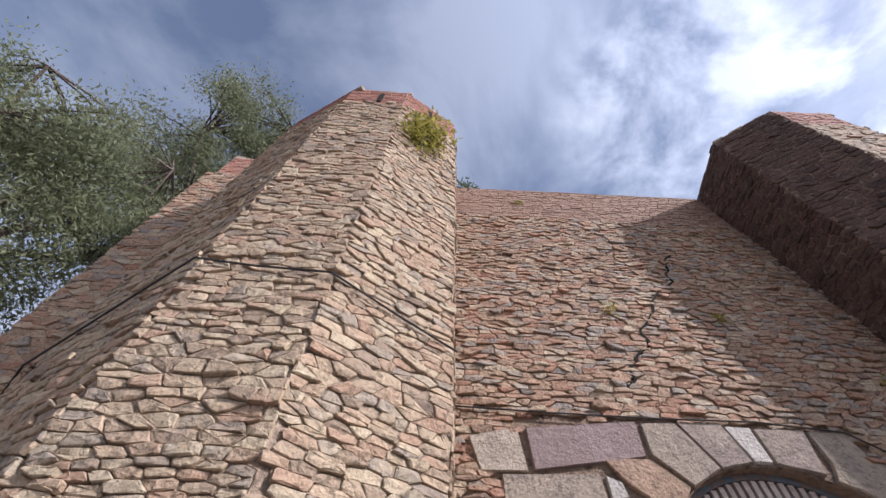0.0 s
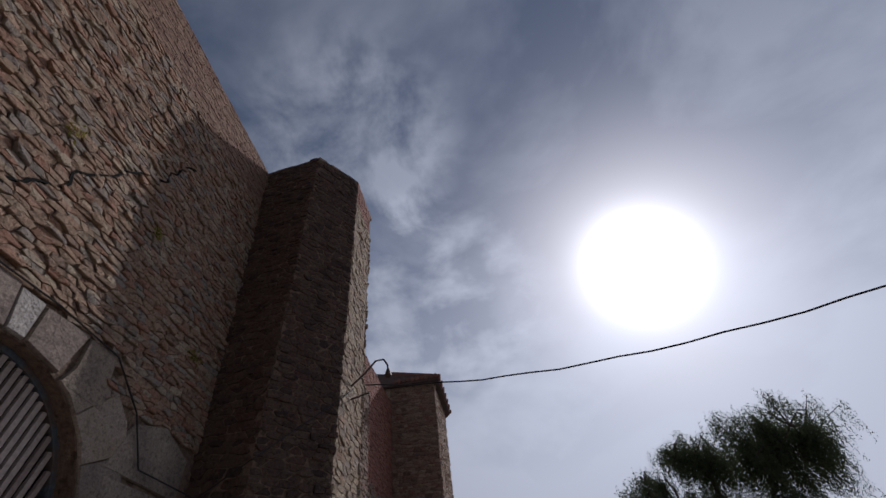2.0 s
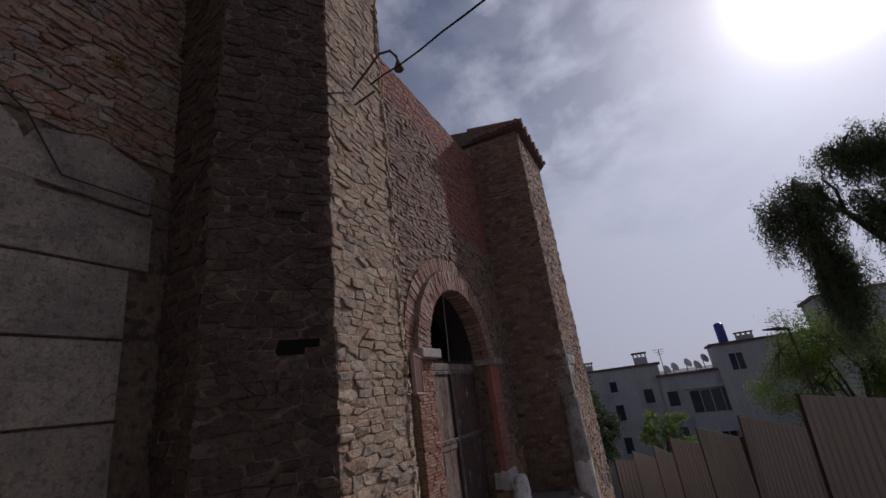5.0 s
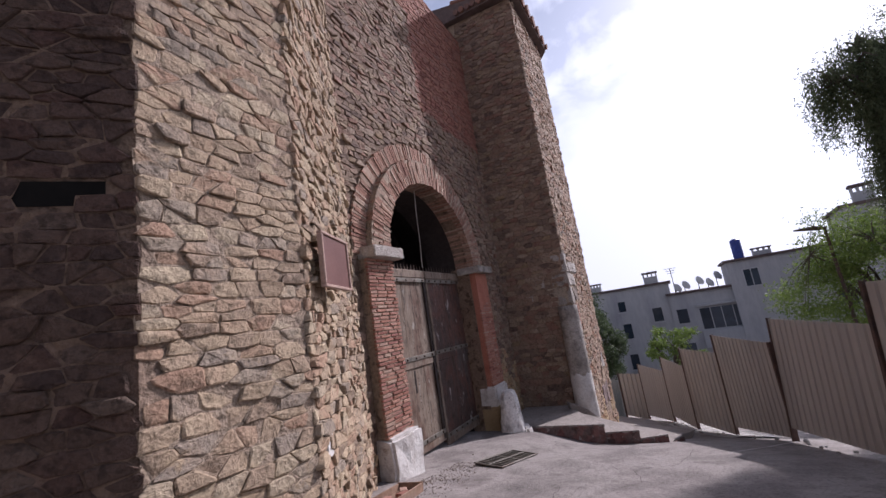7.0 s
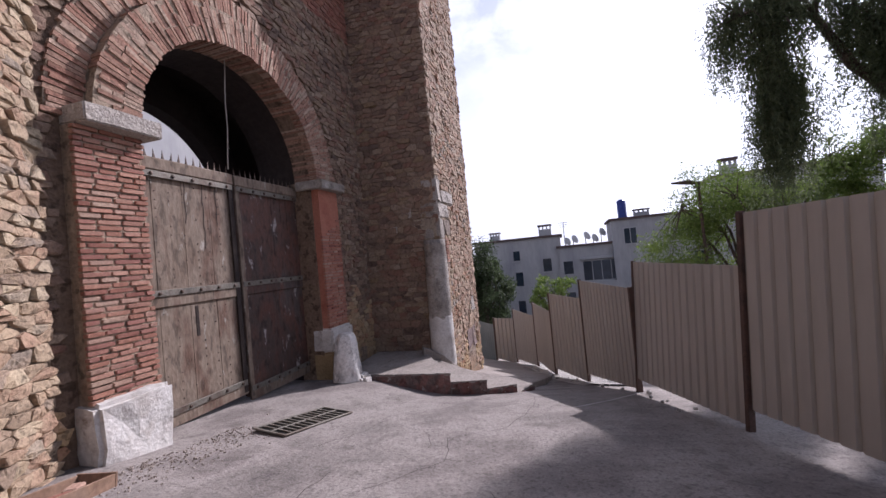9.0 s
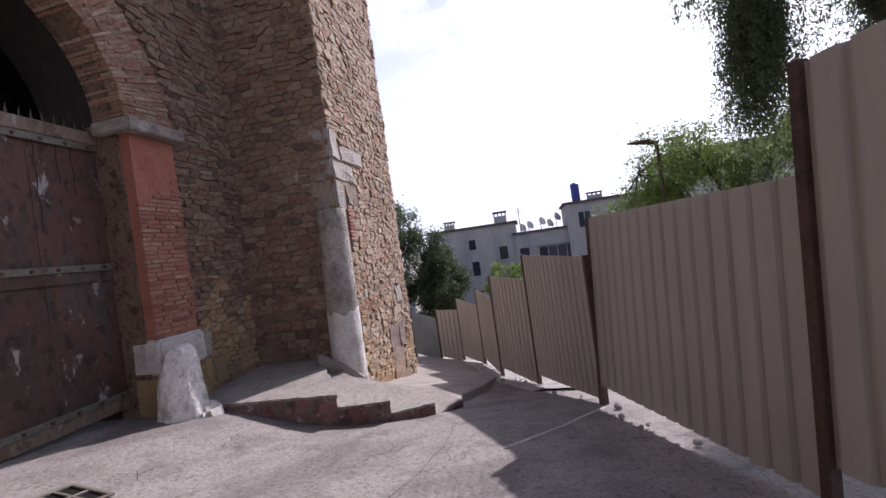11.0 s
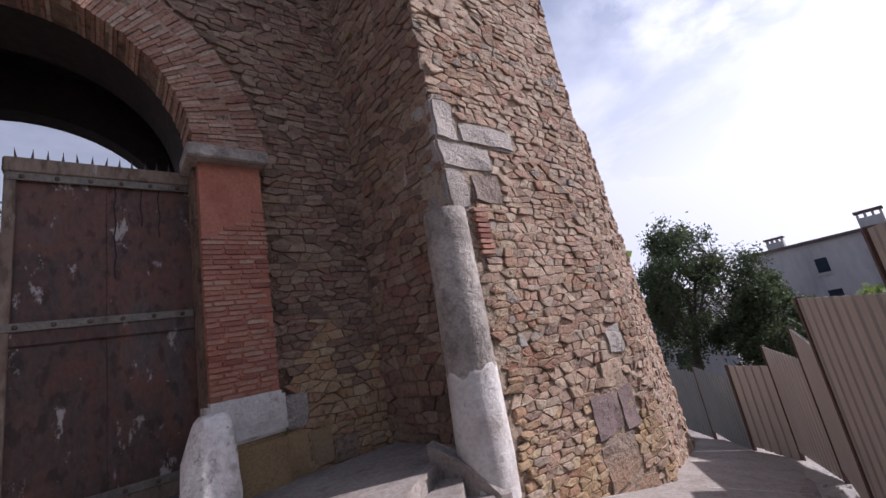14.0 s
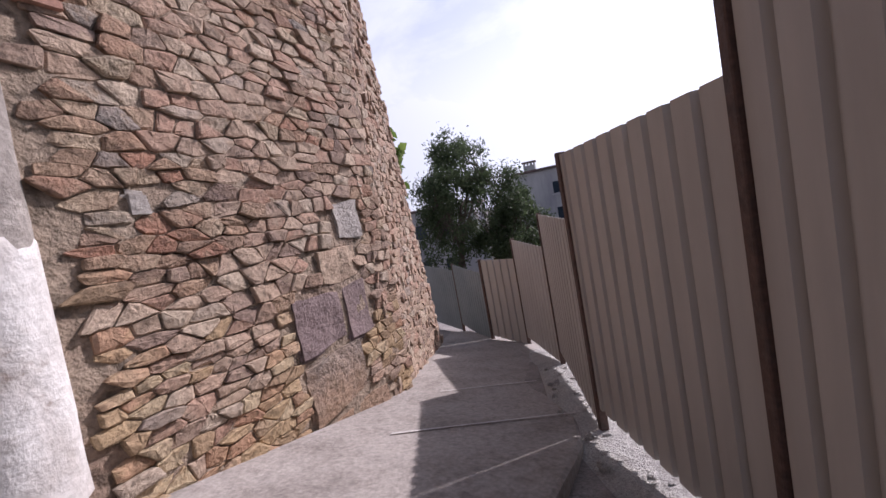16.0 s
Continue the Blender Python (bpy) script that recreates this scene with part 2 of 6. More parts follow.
RISER = material("red_painted_riser", [(0.10, 0.075, 0.07), (0.21, 0.10, 0.088), (0.165, 0.125, 0.115), (0.25, 0.13, 0.115), (0.20, 0.17, 0.155)], grain=14, stain=2.4, bump=0.9, depth=0.035, dark=0.45, spots=((0.46, 0.43, 0.40), 0.61, 0.66, 6.0), pits=0.4)
GRAVEL = material("gravel_concrete", [(0.34, 0.32, 0.30), (0.46, 0.44, 0.41), (0.26, 0.24, 0.22)], grain=45, stain=3, bump=1.0, depth=0.04, dark=0.4)
SHEET = material("beige_sheet_steel", [(0.375, 0.352, 0.325), (0.415, 0.392, 0.36), (0.345, 0.323, 0.30)], rough=0.55, grain=6, stain=0.7, bump=0.05, depth=0.005, dark=0.1, streak=0.15)
SHEET_EDGE = material("rusted_post", [(0.05, 0.037, 0.033), (0.10, 0.06, 0.048), (0.07, 0.055, 0.05)], rough=0.7, grain=30, stain=4, bump=0.3)
SHEET_BLUE = material("bluish_sheet_steel", [(0.17, 0.20, 0.21), (0.22, 0.25, 0.26)], rough=0.55, grain=6, stain=0.7, bump=0.05, dark=0.1)
WOOD = material("weathered_door_wood", [(0.075, 0.045, 0.034), (0.16, 0.115, 0.085), (0.215, 0.168, 0.13), (0.12, 0.07, 0.05), (0.19, 0.155, 0.125)], rough=0.85, grain=22, stain=2.0, bump=0.6, depth=0.014, pieces=0.1, dark=0.34, streak=0.4, pits=0.4, spots=((0.36, 0.34, 0.30), 0.61, 0.68, 5.0))
WOOD_RED = material("rust_stained_door_wood", [(0.035, 0.019, 0.015), (0.10, 0.043, 0.031), (0.065, 0.046, 0.04), (0.115, 0.055, 0.041), (0.085, 0.068, 0.062), (0.045, 0.032, 0.028)], rough=0.6, grain=20, stain=1.3, bump=0.6, depth=0.014, pieces=0.05, dark=0.34, streak=0.5, pits=0.4, spots=((0.33, 0.30, 0.28), 0.60, 0.65, 4.0))
SLAT = material("bleached_slat_wood", [(0.36, 0.29, 0.25), (0.47, 0.39, 0.34), (0.29, 0.22, 0.19)], rough=0.8, grain=20, stain=2, bump=0.35, pieces=0.6, dark=0.3)
FRAME_BLUE = material("faded_blue_paint", [(0.10, 0.085, 0.075), (0.09, 0.12, 0.14), (0.14, 0.105, 0.09), (0.11, 0.09, 0.08)], rough=0.7, grain=25, stain=4, bump=0.3)
IRON = material("rusted_iron", [(0.055, 0.045, 0.04), (0.11, 0.075, 0.06), (0.08, 0.07, 0.065)], rough=0.6, grain=40, stain=5, bump=0.3, metal=0.5)
STRAP = material("grey_iron_strap", [(0.12, 0.11, 0.095), (0.18, 0.165, 0.14), (0.10, 0.07, 0.055)], rough=0.6, grain=30, stain=3, bump=0.3, metal=0.3)
PLAQUE = material("brown_plaque", [(0.13, 0.06, 0.05), (0.165, 0.08, 0.066)], rough=0.4, grain=50, stain=2, bump=0.08, dark=0.15)
PLAQUE_RIM = material("plaque_frame", [(0.33, 0.22, 0.18), (0.40, 0.28, 0.22)], rough=0.5, grain=30, stain=3, bump=0.1)
CABLE = material("black_cable", [(0.02, 0.018, 0.018), (0.035, 0.03, 0.028)], rough=0.6, grain=20, stain=2, bump=0.1)
TILE = material("clay_roof_tile", [(0.20, 0.10, 0.075), (0.28, 0.15, 0.11), (0.16, 0.10, 0.085)], grain=30, stain=3, bump=0.4, pieces=0.6)
BARK = material("tree_bark", [(0.06, 0.045, 0.036), (0.11, 0.085, 0.07)], grain=12, stain=3, bump=0.9, depth=0.03, dark=0.4)
FACADE = material("white_render", [(0.33, 0.335, 0.35), (0.42, 0.42, 0.42), (0.27, 0.275, 0.295)], grain=2.5, stain=0.25, bump=0.05, dark=0.12, streak=0.3)
FACADE_GREY = material("grey_render", [(0.36, 0.37, 0.38), (0.45, 0.45, 0.45)], grain=2.5, stain=0.25, bump=0.05, dark=0.12, streak=0.3)
ROOF_EDGE = material("dark_roof_edge", [(0.10, 0.075, 0.07), (0.15, 0.11, 0.10)], grain=5, stain=1, bump=0.05)
PANE = material("dark_window_pane", [(0.025, 0.035, 0.05), (0.06, 0.075, 0.095)], rough=0.12, grain=1, stain=0.8, bump=0.0, pieces=0.7)
BLUE = material("blue_tank_plastic", [(0.03, 0.05, 0.22), (0.04, 0.07, 0.28)], rough=0.4, grain=5, stain=1, bump=0.0)
# near black: the shade inside the passage and behind boards is in the colour
INNER = material("interior_shade", [(0.025, 0.018, 0.017), (0.04, 0.03, 0.026)], grain=8, stain=0.8, bump=0.5, depth=0.03, dark=0.4)
# near-black colour stands for the shade inside slits, beam hole, crack and drain
VOID = material("hollow_shade", [(0.004, 0.0035, 0.003), (0.008, 0.007, 0.006)], rough=1.0, grain=20, stain=2, bump=0.0)
PLANTER = material("raw_board", [(0.15, 0.09, 0.06), (0.25, 0.16, 0.11), (0.19, 0.14, 0.11)], rough=0.85, grain=20, stain=2, bump=0.3)
PAINT_LINE = material("worn_white_line", [(0.42, 0.39, 0.37), (0.52, 0.49, 0.46)], grain=30, stain=3, bump=0.3, dark=0.35)


def leaf_material(name, a, b):
    m = material(name, [a, b, tuple(0.5 * (p + q) for p, q in zip(a, b))], rough=0.6, grain=3, stain=0.5, bump=0.0, pieces=0.7, dark=0.3)
    nodes, links = m.node_tree.nodes, m.node_tree.links
    bsdf = nodes["Principled BSDF"]
    trans = nodes.new("ShaderNodeBsdfTranslucent")
    links.new(bsdf.inputs["Base Color"].links[0].from_socket, trans.inputs[0])
    mix = nodes.new("ShaderNodeMixShader")
    mix.inputs[0].default_value = 0.5
    links.new(bsdf.outputs[0], mix.inputs[1])
    links.new(trans.outputs[0], mix.inputs[2])
    links.new(mix.outputs[0], nodes["Material Output"].inputs[0])
    return m


LEAF = leaf_material("grey_green_leaf", (0.06, 0.08, 0.04), (0.12, 0.145, 0.075))
LEAF_PALE = leaf_material("pale_olive_leaf", (0.11, 0.125, 0.065), (0.20, 0.215, 0.12))
LEAF_DARK = leaf_material("dark_leaf", (0.04, 0.06, 0.03), (0.085, 0.115, 0.055))
LEAF_BRIGHT = leaf_material("bright_leaf", (0.09, 0.15, 0.03), (0.17, 0.23, 0.06))
LEAF_YELLOW = leaf_material("yellowing_weed", (0.20, 0.19, 0.04), (0.30, 0.26, 0.06))


# ---- mesh helpers ----
rng = random.Random(4)


def mesh_object(name, verts, faces, mat, parent=None, label="", smooth=False):
    me = bpy.data.meshes.new(name)
    me.from_pydata([tuple(v) for v in verts], [], faces)
    me.materials.append(mat)
    if smooth:
        me.polygons.foreach_set("use_smooth", [True] * len(me.polygons))
    ob = new(name, me)
    if parent is not None:
        ob.parent = parent
    if label:
        ob["label"] = label
    return ob


def thing(name, label, category, group=""):
    return tagged(new(name), label, category, group)


def structure(ob, label, category=""):
    return tagged(ob, label, category, "", "structure")


class Build:
    """Collects simple solids into one mesh."""

    def __init__(self):
        self.v, self.f = [], []

    def add(self, verts, faces, m=None):
        n = len(self.v)
        self.v += [m @ Vector(p) for p in verts] if m is not None else [Vector(p) for p in verts]
        self.f += [tuple(i + n for i in q) for q in faces]
        return self

    def box(self, lo, hi, bevel=0.0, m=None):
        v, f = box_data(lo, hi, bevel)
        return self.add(v, f, m)

    def prism(self, poly, z0, z1, poly_top=None, bevel=0.0):
        """A solid over a plan polygon that runs anticlockwise."""
        top = poly_top or poly
        n = len(poly)
        zt = z1 if isinstance(z1, (list, tuple)) else [z1] * n
        zb = z0 if isinstance(z0, (list, tuple)) else [z0] * n
        v = [(x, y, z) for (x, y), z in zip(poly, zb)] + [(x, y, z) for (x, y), z in zip(top, zt)]
        f = [tuple(range(n - 1, -1, -1)), tuple(range(n, 2 * n))]
        f += [(k, (k + 1) % n, n + (k + 1) % n, n + k) for k in range(n)]
        return self.add(v, f)

    def tube(self, points, radii, sides=6, closed=True):
        pts = [Vector(p) for p in points]
        if isinstance(radii, (int, float)):
            radii = [radii] * len(pts)
        rings = []
        for k, p in enumerate(pts):
            d = (pts[min(k + 1, len(pts) - 1)] - pts[max(k - 1, 0)]).normalized()
            a = d.cross(Vector((0.31, 0.17, 0.93)) if abs(d.z) < 0.9 else Vector((1, 0.1, 0))).normalized()
            b = d.cross(a)
            rings.append([p + radii[k] * (math.cos(q) * a + math.sin(q) * b) for q in (2 * math.pi * j / sides for j in range(sides))])
        v = [q for r in rings for q in r]
        f = [(k * sides + j, k * sides + (j + 1) % sides, (k + 1) * sides + (j + 1) % sides, (k + 1) * sides + j) for k in range(len(pts) - 1) for j in range(sides)]
        if closed:
            f += [tuple(range(sides - 1, -1, -1)), tuple(range((len(pts) - 1) * sides, len(pts) * sides))]
        return self.add(v, f)

    def out(self, name, mat, parent=None, label="", smooth=False):
        return mesh_object(name, self.v, self.f, mat, parent, label, smooth)


def box_data(lo, hi, bevel=0.0):
    (x0, y0, z0), (x1, y1, z1) = lo, hi
    if bevel <= 0:
        v = [(x, y, z) for z in (z0, z1) for y in (y0, y1) for x in (x0, x1)]
        return v, [(0, 2, 3, 1), (4, 5, 7, 6), (0, 1, 5, 4), (2, 6, 7, 3), (0, 4, 6, 2), (1, 3, 7, 5)]
    c = [(x0 + x1) / 2, (y0 + y1) / 2, (z0 + z1) / 2]
    h = [(x1 - x0) / 2, (y1 - y0) / 2, (z1 - z0) / 2]
    b = min(bevel, 0.45 * min(h))
    v, index = [], {}
    for sx in (-1, 1):
        for sy in (-1, 1):
            for sz in (-1, 1):
                s = (sx, sy, sz)
                for axis in range(3):
                    p = [c[k] + s[k] * (h[k] if k == axis else h[k] - b) for k in range(3)]
                    index[s, axis] = len(v)
                    v.append(tuple(p))
    f = []
    for axis in range(3):
        o = [k for k in range(3) if k != axis]
        for s in (-1, 1):
            ring = []
            for a, bb in ((-1, -1), (1, -1), (1, 1), (-1, 1)):
                key = [0, 0, 0]
                key[axis], key[o[0]], key[o[1]] = s, a, bb
                ring.append(index[tuple(key), axis])
            if (s > 0) == (axis == 1):
                ring.reverse()
            f.append(tuple(ring))
    for axis in range(3):
        o = [k for k in range(3) if k != axis]
        for a in (-1, 1):
            for bb in (-1, 1):
                k0, k1 = [0, 0, 0], [0, 0, 0]
                k0[axis], k1[axis] = -1, 1
                k0[o[0]] = k1[o[0]] = a
                k0[o[1]] = k1[o[1]] = bb
                f.append((index[tuple(k0), o[0]], index[tuple(k1), o[0]], index[tuple(k1), o[1]], index[tuple(k0), o[1]]))
    for sx in (-1, 1):
        for sy in (-1, 1):
            for sz in (-1, 1):
                f.append(tuple(index[(sx, sy, sz), k] for k in range(3)))
    return v, f


def part(name, bm, mat, parent, label=""):
    return bm.out(name, mat, parent, label)


# ---- shapes of single stones and bricks, on a unit cell with the face up ----
def stone_shape(seed, brick=False):
    r = random.Random(seed)
    n = 8 if brick else 9
    outline = []
    for k in range(n):
        a = 2 * math.pi * (k + 0.5 + (0 if brick else r.uniform(-0.3, 0.3))) / n
        e = 0.28 if brick else 0.42
        c, s = math.cos(a), math.sin(a)
        x, y = math.copysign(abs(c) ** e, c), math.copysign(abs(s) ** e, s)
        j = 0.03 if brick else 0.3
        outline.append((0.5 * x * (1 + r.uniform(-j, j * 0.35)), 0.5 * y * (1 + r.uniform(-j, j * 0.35))))
    tx, ty = (r.uniform(-0.45, 0.45) for _ in range(2))
    if brick:
        tx, ty = tx * 0.25, ty * 0.25
    verts = []
    for size, up in ((1.06, -0.6), (1.0, 0.35), (0.82, 0.95)) if not brick else ((1.0, -0.6), (1.0, 0.75), (0.93, 1.0)):
        for x, y in outline:
            q = size * (1 + r.uniform(-0.08, 0.08) * (not brick and up > 0))
            z = up + (0 if up < 0 else tx * x * 2 + ty * y * 2 + r.uniform(-0.22, 0.22) * (not brick))
            verts.append((x * q, y * q, z))
    faces = [tuple(range(2 * n, 3 * n))] if brick else []
    if not brick:
        verts += [(r.uniform(-0.12, 0.0) - 0.1, r.uniform(-0.1, 0.1), 1.0 + r.uniform(-0.1, 0.25)), (r.uniform(0.0, 0.12) + 0.12, r.uniform(-0.1, 0.1), 1.0 + r.uniform(-0.2, 0.2))]
        left = [k for k in range(n) if outline[k][0] < 0]
        for k in range(n):
            m = (k + 1) % n
            ck, cm = (3 * n if outline[q][0] < 0 else 3 * n + 1 for q in (k, m))
            faces.append((2 * n + k, 2 * n + m, ck))
            if ck != cm:
                faces.append((2 * n + m, cm, ck))
    for k in range(2):
        faces += [(k * n + j, k * n + (j + 1) % n, (k + 1) * n + (j + 1) % n, (k + 1) * n + j) for j in range(n)]
    return verts, faces


STONES = [stone_shape(100 + k) for k in range(60)]
BRICKS = [stone_shape(300 + k, True) for k in range(12)]
BRICK_MESHES, SINGLES = {}, {}


def brick_mesh(index, mat):
    key = (index, mat.name)
    if key not in BRICK_MESHES:
        v, f = BRICKS[index]
        me = bpy.data.meshes.new("brick")
        me.from_pydata(v, [], f)
        me.materials.append(mat)
        BRICK_MESHES[key] = me
    return BRICK_MESHES[key]


def cells(length, z0, z1, high, wide, seed, keep=None, wobble=0.01):
    """Bricks of a wall face, course after course: centre u, v, width, height."""
    r = random.Random(seed)
    out, v = [], z0
    while v < z1 - 0.03:
        h = min(r.uniform(*high), z1 - v)
        u = -r.uniform(0, wide[1] * 0.5)
        while u < length:
            w = r.uniform(*wide)
            a, b = max(u, 0.0), min(u + w, length)
            u += w
            if b - a < 0.05:
                continue
            cu, cv = (a + b) / 2, v + h / 2 + wobble * noise.noise(((a + b) * 0.8, v * 1.3, seed * 3.7))
            if keep and not keep(cu, cv, (b - a) / 2, h / 2):
                continue
            out.append((cu, cv, b - a - 0.012, h - 0.0096))
        v += h
    return out


def facing(parent, p0, p1, cellist, mat, proud=(0.02, 0.05), top0=None, zr=None):
    """Lays bricks on the wall face that runs from p0 to p1."""
    a, b = Vector((*p0, 0)), Vector((*p1, 0))
    udir = (b - a).normalized()
    ndir = Vector((udir.y, -udir.x, 0))
    r = random.Random(len(cellist))
    verts, faces = [], []
    for cu, cv, w, h in cellist:
        foot = a + udir * cu
        if top0 is not None:
            t0, t1 = Vector((*top0[0], 0)), Vector((*top0[1], 0))
            foot = foot.lerp(t0.lerp(t1, cu / (b - a).length), (cv - zr[0]) / (zr[1] - zr[0]))
        m = Matrix(((udir.x, 0, ndir.x, foot.x), (udir.y, 0, ndir.y, foot.y), (0, 1, 0, cv), (0, 0, 0, 1)))
        m = m @ Matrix.Diagonal((w, h, r.uniform(*proud), 1))
        vs, fs = r.choice(BRICKS)
        n = len(verts)
        verts += [m @ Vector(p) for p in vs]
        faces += [tuple(i + n for i in q) for q in fs]
    ob = mesh_object("brick_facing", verts, faces, mat, parent)
    ob["kind"] = "stuff"


# ---- rubble masonry: uneven stones that fit one another, bedded in lime mortar ----
def cut(poly, mx, my, dx, dy):
    """The part of a polygon on the near side of the line through (mx, my) across (dx, dy)."""
    out = []
    k = [(x - mx) * dx + (y - my) * dy for x, y in poly]
    for i, (x, y) in enumerate(poly):
        j = i - 1
        if (k[i] > 0) != (k[j] > 0):
            t = k[j] / (k[j] - k[i])
            out.append((poly[j][0] + (x - poly[j][0]) * t, poly[j][1] + (y - poly[j][1]) * t))
        if k[i] <= 0:
            out.append((x, y))
    return out


def stone_outlines(length, z0, z1, high, wide, seed):
    """Outlines of stones laid in rough courses over a wall face."""
    r = random.Random(seed)
    squash = sum(high) / sum(wide) * 0.72
    seeds, v = [], z0 - 0.1
    while v < z1 + 0.1:
        h = r.uniform(*high)
        u = -r.uniform(0.1, wide[1])
        while u < length + 0.2:
            w = r.uniform(*wide) * (0.55 if r.random() < 0.2 else 1.0)
            cu = u + w / 2
            cv = v + h / 2 + 0.07 * noise.noise((cu * 1.3, v * 1.2, seed * 3.7)) + h * r.uniform(-0.2, 0.2)
            if w > 0.6 * wide[1] and h > 0.7 * high[1] and r.random() < 0.4:
                seeds += [(cu * squash, cv - h * 0.26), (cu * squash + 0.008, cv + h * 0.26)]
            else:
                seeds.append((cu * squash, cv))
            u += w
        v += h
    size = 1.9 * high[1]
    bins = collections.defaultdict(list)
    for p in seeds:
        bins[int(p[0] // size), int(p[1] // size)].append(p)
    u0, u1 = -0.022 * squash, (length + 0.022) * squash
    for x, y in seeds:
        if not (u0 < x < u1 and z0 < y < z1):
            continue
        around = []
        bx, by = int(x // size), int(y // size)
        for i in (-1, 0, 1):
            for j in (-1, 0, 1):
                around += [((p - x) ** 2 + (q - y) ** 2, p, q) for p, q in bins.get((bx + i, by + j), ())]
        around.sort()
        poly = [(max(x - size, u0), max(y - size, z0)), (min(x + size, u1), max(y - size, z0)), (min(x + size, u1), min(y + size, z1)), (max(x - size, u0), min(y + size, z1))]
        for d2, p, q in around[1:]:
            if d2 / 4 > max((a - x) ** 2 + (b - y) ** 2 for a, b in poly):
                break
            poly = cut(poly, (x + p) / 2, (y + q) / 2, p - x, q - y)
        if len(poly) > 2:
            yield [(a / squash, b) for a, b in poly]


def rubble(parent, p0, p1, z0, z1, high, wide, seed, mat, mortar, keep=None, near=None, top0=None, zr=None, fine=False, relief=1.0, bare=0.012):
    """Lays rubble on the wall face from p0 to p1; near(u, v) picks the stones that become parts of their own.
    mat: a material, or a function of u, v that names the kind of stone used there. bare: how far the stones stand clear of the mortar."""
    a, b = Vector((*p0, 0)), Vector((*p1, 0))
    length = (b - a).length
    udir = (b - a).normalized()
    ndir = Vector((udir.y, -udir.x, 0))
    r = random.Random(seed + 5)
    if top0 is not None:
        t0, t1 = Vector((*top0[0], 0)), Vector((*top0[1], 0))

    def place(u, v, d):
        foot = a + udir * u
        if top0 is not None:
            foot = foot.lerp(t0.lerp(t1, u / length), (v - zr[0]) / (zr[1] - zr[0]))
        return Vector((foot.x + ndir.x * d, foot.y + ndir.y * d, v))

    def bed(u, v):
        return max(0.002, 0.011 + 0.015 * noise.noise((u * 2.1, v * 2.6, seed)) + 0.007 * noise.noise((u * 9, v * 9, seed)))

    lots, joints, jfaces = {}, [], []
    for poly in stone_outlines(length, z0, z1, high, wide, seed):
        n = len(poly)
        cu, cv = sum(p[0] for p in poly) / n, sum(p[1] for p in poly) / n
        hw = (max(p[0] for p in poly) - min(p[0] for p in poly)) / 2
        hh = (max(p[1] for p in poly) - min(p[1] for p in poly)) / 2
        if keep and not keep(cu, cv, hw, hh):
            continue
        rim = []
        for u, v in poly:
            w = noise.noise_vector((u * 7, v * 7, seed))
            rim.append((u + 0.016 * w.x, v + 0.012 * w.y))
        k = len(joints)
        joints += [place(u, v, bed(u, v)) for u, v in rim] + [place(cu, cv, bed(cu, cv) - 0.008 - 1.5 * bare)]
        jfaces += [(k + i, k + (i + 1) % n, k + n) for i in range(n)]
        edge = rim
        if fine:
            edge = []
            for i in range(n):
                p, q = rim[i], rim[(i + 1) % n]
                c = r.uniform(0.04, 0.2)
                edge += [(p[0] + (q[0] - p[0]) * c, p[1] + (q[1] - p[1]) * c), (q[0] + (p[0] - q[0]) * c, q[1] + (p[1] - q[1]) * c)]
        m = len(edge)
        gap = r.uniform(0.0005, 0.007)
        inner = []
        for u, v in edge:
            d = max(0.02, math.hypot(u - cu, v - cv))
            q = 1 - (gap + r.uniform(-0.002, 0.006)) / d
            inner.append((cu + (u - cu) * q, cv + (v - cv) * q))
        top = bed(cu, cv) + bare + relief * (r.uniform(-0.002, 0.022) + (r.uniform(0, 0.03) if r.random() < 0.2 else 0))
        su, sv = relief * r.uniform(-0.11, 0.11), relief * r.uniform(-0.16, 0.16)
        tip = r.uniform(0.78, 0.93)
        shell = [place(u, v, -0.012) for u, v in inner]
        shell += [place(u, v, top - 0.007 + su * (u - cu) + sv * (v - cv) + r.uniform(-0.006, 0.004)) for u, v in inner]
        for u, v in inner:
            q = tip * r.uniform(0.9, 1.08)
            u, v = cu + (u - cu) * q, cv + (v - cv) * q
            shell.append(place(u, v, top + su * (u - cu) + sv * (v - cv) + relief * r.uniform(-0.005, 0.005)))
        ou, ov = r.uniform(-0.3, 0.3) * hw, r.uniform(-0.3, 0.3) * hh
        shell.append(place(cu + ou, cv + ov, top + su * ou + sv * ov + relief * r.uniform(-0.004, 0.009)))
        skin = [(j * m + i, j * m + (i + 1) % m, (j + 1) * m + (i + 1) % m, (j + 1) * m + i) for j in range(2) for i in range(m)]
        skin += [(2 * m + i, 2 * m + (i + 1) % m, 3 * m) for i in range(m)]
        kind = mat(cu, cv) if callable(mat) else mat
        if near and SINGLES.get(parent.name, 0) < 310 and near(cu, cv):
            c = place(cu, cv, 0)
            ob = mesh_object("stone", [p - c for p in shell], skin, kind, parent)
            ob.matrix_basis = Matrix.Translation(c)
            SINGLES[parent.name] = SINGLES.get(parent.name, 0) + 1
            continue
        verts, faces, _ = lots.setdefault(kind.name, ([], [], kind))
        k = len(verts)
        verts += shell
        faces += [tuple(i + k for i in q) for q in skin]
    for nm, vs, fs, m_ in [("rubble_facing", *lot) for lot in lots.values()] + [("mortar_joints", joints, jfaces, mortar)]:
        if vs:
            ob = mesh_object(nm, vs, fs, m_, parent)
            ob["kind"] = "stuff"


